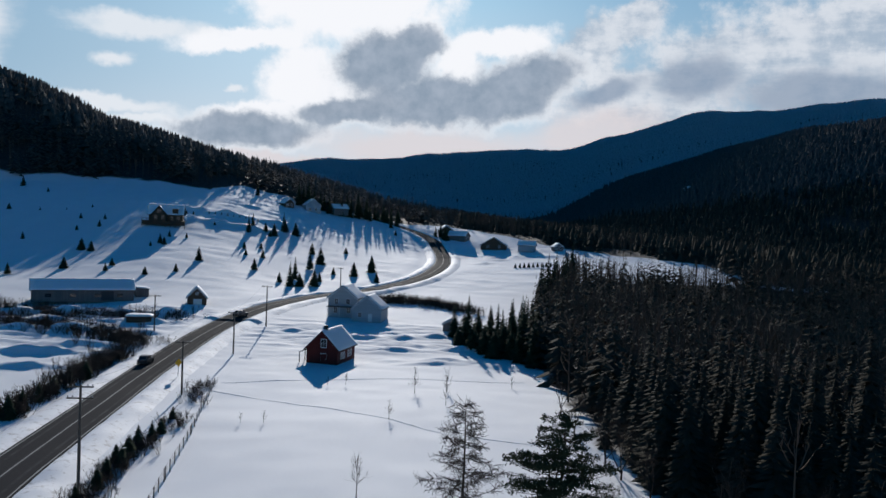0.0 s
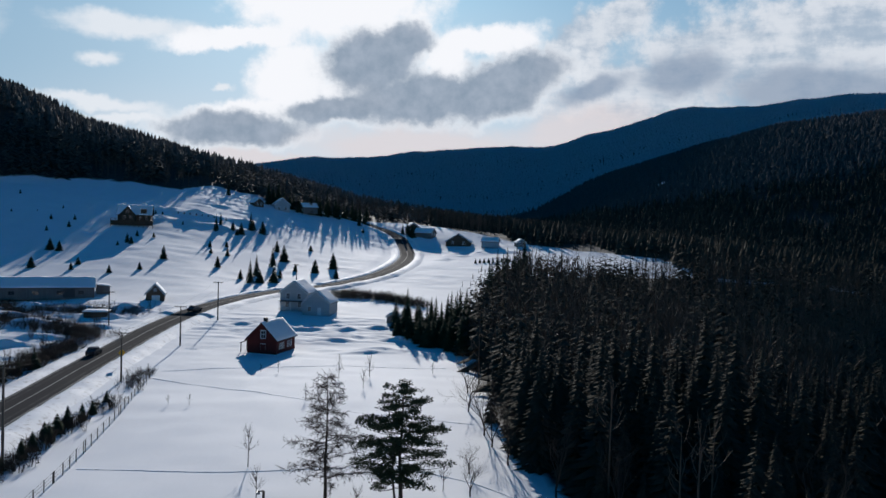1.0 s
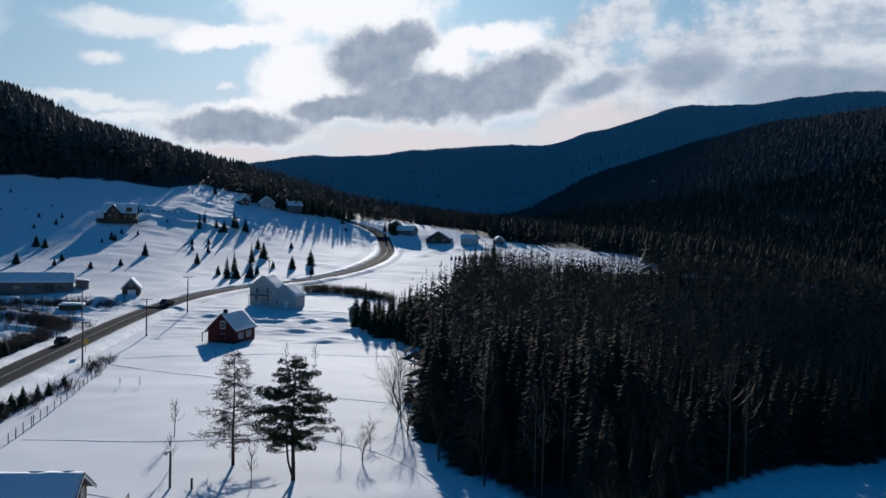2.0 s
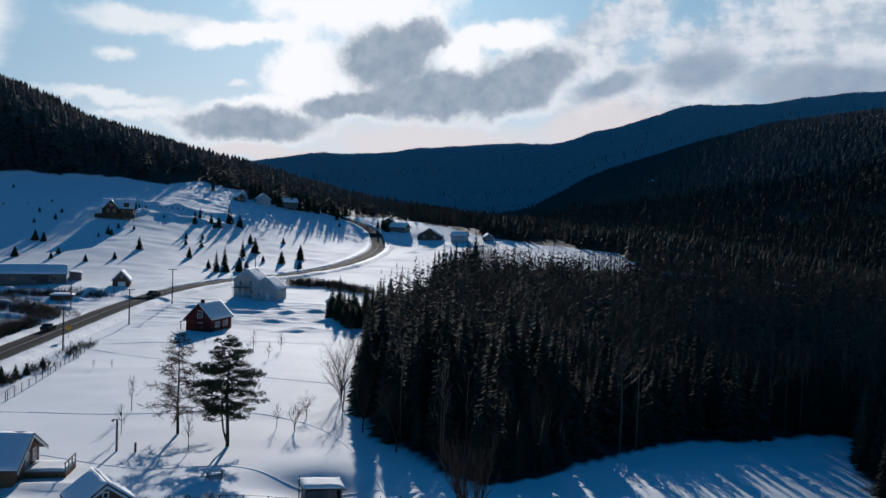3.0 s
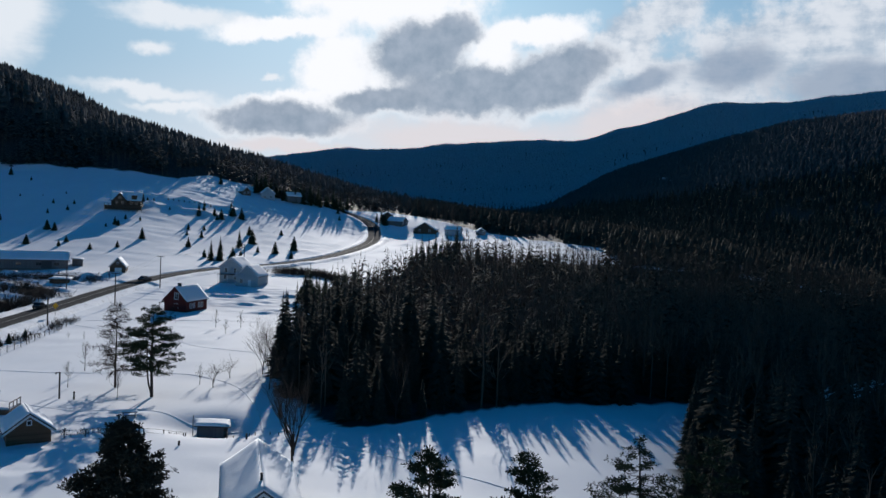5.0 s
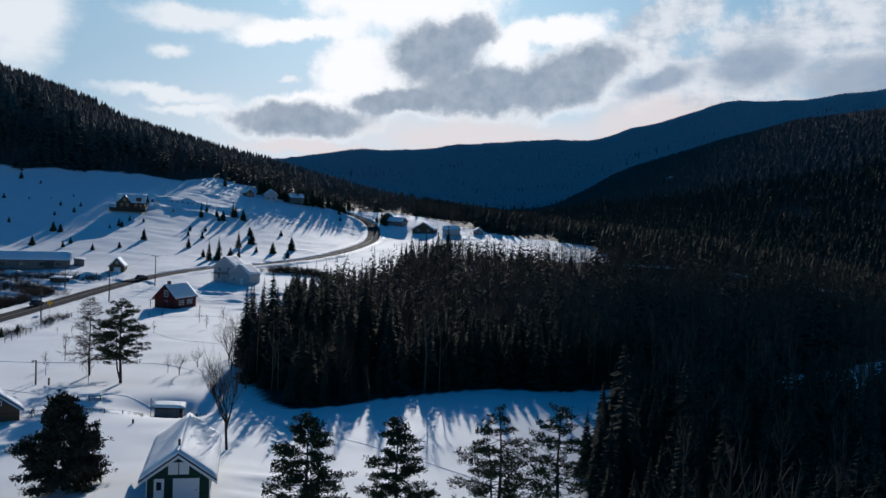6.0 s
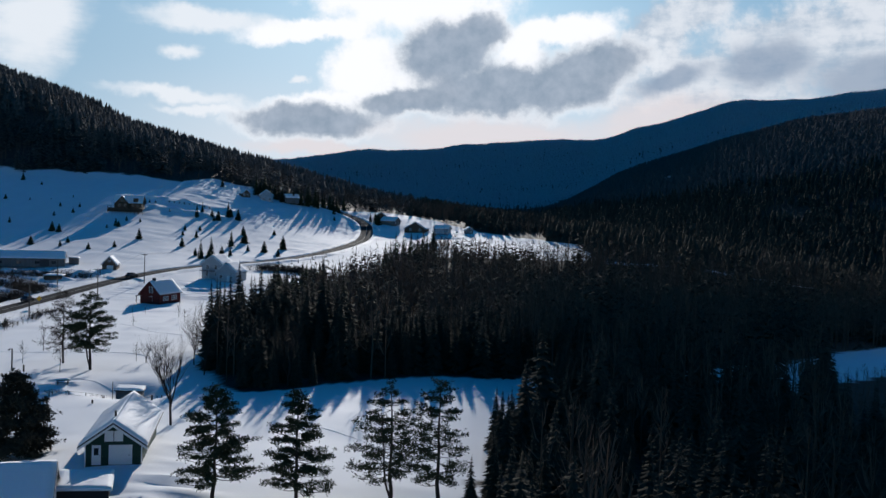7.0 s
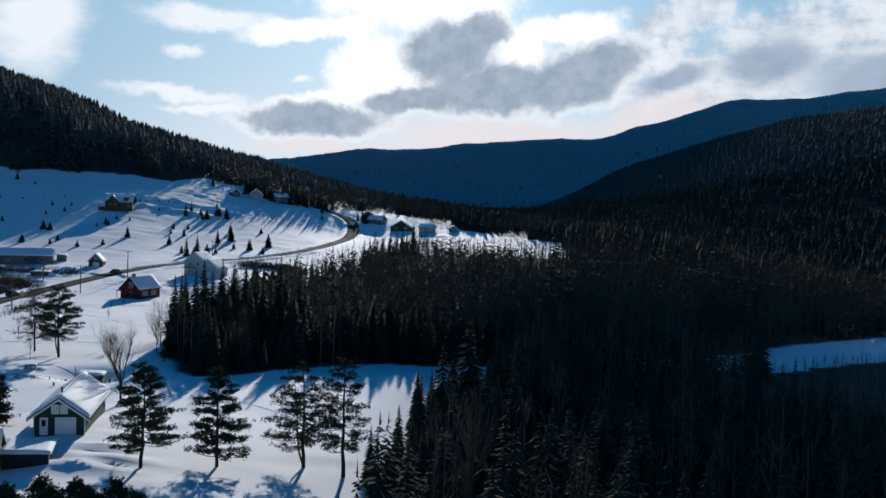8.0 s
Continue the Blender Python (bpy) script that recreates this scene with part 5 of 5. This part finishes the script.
# houses further up and round the bend
for x, y, yaw, wd, dp, ev, ap, mt, lb in (
        (-66.0, 445, 20, 7.5, 9, 3.6, 6.6, M_WHITE, "pale house with a snowy roof under the woods"),
        (-77.0, 440, 35, 5.0, 6, 2.4, 4.6, M_LOG, "small dark house under the edge of the woods"),
        (-58.0, 456, -60, 6.0, 8, 3.0, 5.0, M_GREYWOOD, "grey house with a snowy roof under the woods"),
        (24.5, 430, -6, 12.5, 9, 2.2, 6.0, M_LOG, "dark broad-gabled house beyond the bend of the road"),
        (44.3, 425, 80, 8.0, 8, 2.6, 4.4, M_WHITE, "pale low house with a snowy roof"),
        (55.5, 424, 10, 4.5, 5, 2.0, 3.6, M_GREYWOOD, "small grey shed with a snowy roof"),
        (12.0, 447, 70, 8.0, 9, 2.4, 4.6, M_GREYWOOD, "low grey house with a snowy roof near the road"),
        (1.5, 452, 10, 6.5, 7, 3.4, 5.6, M_LOG, "dark house beside the bend of the road"),
        (259, 932, 20, 9.0, 9, 3.0, 5.5, M_WHITE, "far white house on the wooded hill")):
    far_house = gable("village_house", x, y, yaw, wd, dp, ev, ap, mt, lb, 0.5, 0.4, seed=int(x) % 17)
    window(far_house, -wd * 0.22, 0.9, 1.0, 1.2)
    window(far_house, wd * 0.22, 0.9, 1.0, 1.2)

# green garage
garage = gable("green_garage", 38.35, 11.9, 15.8, 5.2, 13.4, 2.4, 4.25, M_GREEN, "dark green wooden garage with white doors and deep roof snow", 0.65, 0.34, category="garage", seed=15)
door(garage, 0.65, 0.15, 2.2, 1.95, panels=4)
door(garage, -1.6, 0.15, 0.85, 1.95, panels=0, light=True)
for s in (-1, 1):
    part("hatch", box(0.0 + (0.04 if s > 0 else -0.86), 0.0 + (0.86 if s > 0 else -0.04), -0.06, 0.02, 2.45, 3.5, 0.015), M_TRIM, garage, "white loft hatch")
for xx in (-2.68, 2.58):
    part("corner_board", box(xx, xx + 0.1, -0.025, 0.08, -0.3, 2.5), M_TRIM, garage)
part("vent_pipe", box(-0.2, 0.0, 1.5, 1.7, 4.2, 5.15, 0.03), M_BLACK, garage)

# brown cabin with the small attic vent, and its neighbour
cabin = gable("brown_cabin", 5.5, 41.2, 35, 4.5, 4.4, 1.4, 3.05, M_BROWN, "brown boarded cabin with a snow-laden roof", 0.45, 0.3, category="cabin", seed=18)
window(cabin, 0.0, 1.9, 0.35, 0.4, cross=False)
cabin2 = gable("brown_cabin", -7.05, 53.3, 98, 8.0, 9.5, 2.0, 4.1, M_BROWN, "brown boarded house with a snowy roof and a small deck", 0.7, 0.32, category="cabin", seed=21)
window(cabin2, 0.2, 0.9, 0.9, 1.2)
window(cabin2, 2.4, 1.0, 0.9, 1.1)
part("deck", box(-1.0, 2.8, -4.0, -0.02, 0.55, 0.72), M_GREYWOOD, cabin2, "low grey timber deck")
part("deck_skirt", box(-1.0, 2.8, -3.98, -3.9, -0.5, 0.56), M_BROWN, cabin2)
part("deck_skirt", box(-1.0, -0.92, -3.9, -0.02, -0.5, 0.56), M_BROWN, cabin2)
part("deck_snow", slab((-0.95, -3.95, 0.72), (2.75, -3.95, 0.72), (2.75, -0.1, 0.72), (-0.95, -0.1, 0.72), 0.16, 8, 8), M_SNOW, cabin2)
for xx in (-0.95, 0.3, 1.5, 2.65):
    part("deck_post", box(xx, xx + 0.1, -3.98, -3.88, 0.7, 1.5), M_GREYWOOD, cabin2)
part("deck_rail", box(-1.0, 2.8, -4.0, -3.86, 1.48, 1.56), M_GREYWOOD, cabin2)

# open-sided wood shelter
shelter = thing("wood_shelter", 22.8, 51.2, 17, "small weathered wood shelter with a flat snowy roof", "shelter")
part("back_wall", box(-1.8, 1.8, 2.3, 2.4, -0.4, 1.8), M_GREYWOOD, shelter)
part("side_wall", box(-1.8, -1.7, 0, 2.3, -0.4, 1.9), M_GREYWOOD, shelter)
part("side_wall", box(1.7, 1.8, 0, 2.3, -0.4, 1.9), M_GREYWOOD, shelter)
part("front_panel", box(-1.7, 1.15, -0.05, 0.05, -0.4, 1.75), M_GREYWOOD, shelter)
for xx in (-1.8, 1.15, 1.65):
    part("post", box(xx, xx + 0.14, -0.1, 0.04, -0.4, 2.0), M_GREYWOOD, shelter)
part("roof", prism([(-2.15, 2.05), (2.1, 1.85), (2.1, 1.97), (-2.15, 2.17)], -0.5, 2.8), M_ROOF, shelter)
part("roof_snow", slab((-2.1, -0.45, 2.16), (2.05, -0.45, 1.96), (2.05, 2.75, 1.96), (-2.1, 2.75, 2.16), 0.3, 10, 8), M_SNOW, shelter)
part("leaning_pole", box(-2.35, -2.25, 0.4, 0.5, 0.2, 3.2), M_POLE, shelter)

# house by the drive: snowy roof and a flat annex
home = gable("drive_house", 38.0, 0.6, 112, 5.4, 11.0, 1.9, 4.0, M_BROWN, "brown house with a deep snowy roof beside the drive", 0.5, 0.34, category="house", seed=24)
window(home, 3.0, 0.6, 1.2, 0.9, -2.7, "left")
annex = thing("flat_annex", 40.3, 1.4, 22, "low dark annex with a snowy lean roof", "shed")
part("wall", box(-2.0, 2.2, 0, 5.0, -0.5, 1.5), M_BLACK, annex)
part("roof", prism([(-2.2, 1.75), (2.5, 1.5), (2.5, 1.62), (-2.2, 1.87)], -0.5, 5.4), M_TRIM, annex)
part("roof_snow", slab((-2.15, -0.45, 1.87), (2.45, -0.45, 1.62), (2.45, 5.3, 1.62), (-2.15, 5.3, 1.87), 0.22, 10, 10), M_SNOW, annex)


# ---------------------------------------------------------------- poles, fences, small things
def utility_pole(x, y, h, yaw=0.0, arms=2):
    ob = thing("utility_pole", x, y, yaw, "weathered wooden utility pole with crossarms", "utility pole", "poles along the road")
    s = soup()
    tube(s, [(0, 0, -0.5), (0, 0, h * 0.5), (0, 0, h)], [0.17, 0.15, 0.11], 8)
    q = new("pole", tri_mesh("pole", *joined(s), M_POLE))
    q.parent = ob
    for k in range(arms):
        zz = h - 0.25 - 1.1 * k
        part("crossarm", box(-1.25, 1.25, -0.2, -0.08, zz, zz + 0.13, 0.01), M_POLE, ob)
        for xx in (-1.15, -0.7, 0.7, 1.15):
            part("insulator", box(xx - 0.05, xx + 0.05, -0.19, -0.09, zz + 0.13, zz + 0.32, 0.02), M_METAL, ob)
    return ob


POLES = [(-34.3, 84.6, 11.0, 6), (-39.7, 136.6, 8.4, 2), (-41.0, 175.7, 8.4, 0), (-41.3, 209.4, 9.6, -12), (-30, 262, 9.5, -45), (-63.1, 194.9, 8.4, 10)]
for x, y, h, a in POLES:
    utility_pole(x, y, h, a, 2 if h > 10.5 else 1)
for (x0, y0, h0, a0), (x1, y1, h1, a1) in zip(POLES[:4], POLES[1:5]):
    for off in (-1.1, 1.1):
        pts = []
        for k in range(13):
            t = k / 12
            pts.append((x0 + (x1 - x0) * t + off, y0 + (y1 - y0) * t, (ground_z(x0, y0) + h0) * (1 - t) + (ground_z(x1, y1) + h1) * t - 3.2 * t * (1 - t)))
        s = soup()
        tube(s, pts, [0.012] * 13, 3)
        tagged(new("power_line", tri_mesh("power_line", *joined(s), M_BLACK)), "thin sagging power line between the poles", "cable", "power lines")

sign = thing("warning_sign", -44.0, 149.0, 52, "yellow diamond warning sign on a post", "sign")
part("post", box(-0.04, 0.04, -0.03, 0.03, -0.4, 3.2), M_METAL, sign)
b = box(-0.5, 0.5, -0.06, -0.04, -0.5, 0.5)
bmesh.ops.rotate(b, verts=b.verts, cent=(0, 0, 0), matrix=Matrix.Rotation(radians(45), 3, "Y"))
bmesh.ops.translate(b, verts=b.verts, vec=(0, 0, 2.9))
part("plate", b, M_YELLOW, sign, "yellow diamond plate")

lamp = thing("yard_lamp", -2.0, 63.8, 20, "slim dark lamp post in the snow, unlit", "lamp")
s = soup()
tube(s, [(0, 0, -0.3), (0, 0, 3.3)], [0.13, 0.11], 8)
q = new("post", tri_mesh("post", *joined(s), M_POLE))
q.parent = lamp
part("arm", box(-0.5, 0.06, -0.05, 0.05, 3.25, 3.36, 0.02), M_POLE, lamp)
part("lamp_head", box(-0.62, -0.28, -0.13, 0.13, 3.05, 3.28, 0.05), M_METAL, lamp, "grey lamp head")
for x, y, h in ((0.3, 63.2, 0.9), (22.0, 41.5, 0.7), (28.2, 46.2, 0.8)):
    st = thing("marker_post", x, y, 0, "short dark post standing in the snow", "post")
    part("post", box(-0.1, 0.1, -0.1, 0.1, -0.3, h, 0.02), M_POLE, st)
bench = thing("picnic_table", 11.5, 54.0, 20, "snow-topped wooden picnic table", "table")
part("tabletop", box(-0.95, 0.95, -0.4, 0.4, 0.68, 0.74, 0.01), M_GREYWOOD, bench)
part("snow_cap", slab((-0.93, -0.38, 0.74), (0.93, -0.38, 0.74), (0.93, 0.38, 0.74), (-0.93, 0.38, 0.74), 0.15, 6, 4, 0.03), M_SNOW, bench)
for xx in (-0.7, 0.7):
    part("leg", box(xx - 0.05, xx + 0.05, -0.6, 0.6, -0.2, 0.68, 0.01), M_GREYWOOD, bench)
for yy in (-0.75, 0.75):
    part("seat", box(-0.95, 0.95, yy - 0.13, yy + 0.13, 0.4, 0.45, 0.01), M_GREYWOOD, bench)


def fence(name, pts, gap, height, rails, label, group=""):
    line = smooth_path(pts, gap)
    ob = thing(name, line[0][0], line[0][1], 0, label, "fence", group)
    base = ob.matrix_world.translation.copy()
    tops = []
    for x, y in line:
        z = ground_z(x, y)
        part("post", box(-0.045 + x - base.x, 0.045 + x - base.x, -0.045 + y - base.y, 0.045 + y - base.y, z - 0.4 - base.z, z + height - base.z), M_POLE, ob)
        tops.append((x - base.x, y - base.y, z - base.z))
    for k in range(rails):
        s = soup()
        tube(s, [(a, c, d + height * (0.35 + 0.6 * k / max(rails - 1, 1))) for a, c, d in tops], [0.018] * len(tops), 4)
        q = new("rail", tri_mesh("rail", *joined(s), M_POLE))
        q.parent = ob
    return ob


fence("garden_fence", [(8.2, 43.8), (14, 46.2), (20.5, 48.2)], 2.2, 0.75, 2, "low wooden rail fence across the garden")
fence("field_fence", [(-37, 146), (-34, 128), (-31, 111), (-28, 91), (-26, 78), (-24, 60)], 3.2, 1.15, 3, "wire fence on posts along the field")
fence("shelter_fence", [(25.8, 49.4), (28.5, 49.0), (31.5, 48.0)], 2.0, 0.6, 1, "low rail beside the wood shelter")

# trodden lines across the snow
M_TRACK = material("trodden_snow", lambda n: make_snow(n, 0.5))


def footpath(pts, wd=0.14):
    line = smooth_path(pts, 1.0)
    z = land(line[:, 0], line[:, 1]) + drifts(line[:, 0], line[:, 1]) + 0.05
    ob = strip("footpath", line, z, [(-wd / 2 - 0.06, -0.07), (-wd / 2, 0.0), (wd / 2, 0.0), (wd / 2 + 0.06, -0.07)], M_TRACK)
    tagged(ob, "narrow trodden track in the snow", "path", kind="structure")


footpath([(-36, 147), (-21, 152), (-6, 155), (15, 155)])
footpath([(-36, 140), (-22, 132), (-8, 122), (2, 112), (18, 104)])
footpath([(-26, 84), (-8, 82), (6, 84), (14, 80), (20, 73), (26, 60), (29, 51)])
footpath([(-10, 62), (2, 57), (12, 58), (20, 54), (30, 53)])
footpath([(34, 45), (44, 42), (56, 34), (66, 26)])


# ---------------------------------------------------------------- cars
def car(x, y, yaw, mat, label):
    ob = thing("car", x, y, yaw, label, "car", "cars on the road", z=None)
    k = int(np.argmin(np.hypot(ROAD_LINE[:, 0] - x, ROAD_LINE[:, 1] - y)))
    ob.location.z = float(ROAD_Z[k]) + 0.05
    part("body", prism([(-2.2, 0.28), (2.2, 0.28), (2.25, 0.75), (1.5, 0.92), (-1.9, 0.98), (-2.25, 0.8)], -0.88, 0.88), mat, ob)
    part("cabin", prism([(-1.8, 0.96), (1.15, 0.94), (0.45, 1.45), (-1.2, 1.48)], -0.78, 0.78), M_GLASS, ob, "dark glazed cabin")
    part("roof", prism([(-1.22, 1.46), (0.5, 1.44), (0.4, 1.52), (-1.1, 1.54)], -0.76, 0.76), mat, ob)
    for xx in (-1.4, 1.4):
        for yy in (-0.85, 0.85):
            b = bmesh.new()
            bmesh.ops.create_cone(b, cap_ends=True, segments=14, radius1=0.33, radius2=0.33, depth=0.22, matrix=pose(xx, yy, 0.33, 90))
            part("wheel", b, M_BLACK, ob)
    for yy in (-0.6, 0.6):
        part("headlight", box(2.2, 2.28, yy - 0.18, yy + 0.18, 0.62, 0.76, 0.02), M_TRIM, ob)
        part("tail_light", box(-2.29, -2.22, yy - 0.15, yy + 0.15, 0.7, 0.82, 0.02), M_RED, ob)
    return ob


car(-53.2, 160.0, 92, M_CAR, "dark car driving on the grey road")
car(-49.6, 219.0, 72, M_CAR, "dark car further along the grey road")

# ---------------------------------------------------------------- unseen clouds past the top of the view, added to shade the river woods and the far ridge
def shade_cloud(x, y, z, rx, ry, seed, label, high=620.0, ragged=0.0, square=4.0):
    """A flat lumpy cloud, kept out of view up the sun's way, added to shade the ground below."""
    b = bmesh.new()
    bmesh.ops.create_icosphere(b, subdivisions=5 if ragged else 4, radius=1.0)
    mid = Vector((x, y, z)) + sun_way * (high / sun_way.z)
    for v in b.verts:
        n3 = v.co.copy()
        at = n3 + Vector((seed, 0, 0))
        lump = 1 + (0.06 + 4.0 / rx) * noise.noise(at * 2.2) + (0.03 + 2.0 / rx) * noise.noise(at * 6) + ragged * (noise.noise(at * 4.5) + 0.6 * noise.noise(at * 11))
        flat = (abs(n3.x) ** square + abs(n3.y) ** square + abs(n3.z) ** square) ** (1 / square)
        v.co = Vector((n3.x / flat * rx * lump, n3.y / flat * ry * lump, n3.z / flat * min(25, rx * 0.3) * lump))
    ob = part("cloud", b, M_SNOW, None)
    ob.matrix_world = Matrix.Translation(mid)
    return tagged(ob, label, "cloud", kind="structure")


shade_cloud(298.0, 74.0, 0.0, 215, 138, 5, "unseen cloud added to shade the river woods", 1300.0)
shade_cloud(500.0, 1980.0, 120.0, 1900, 1020, 25, "unseen broad cloud added to shade the far ridge", 3950.0)
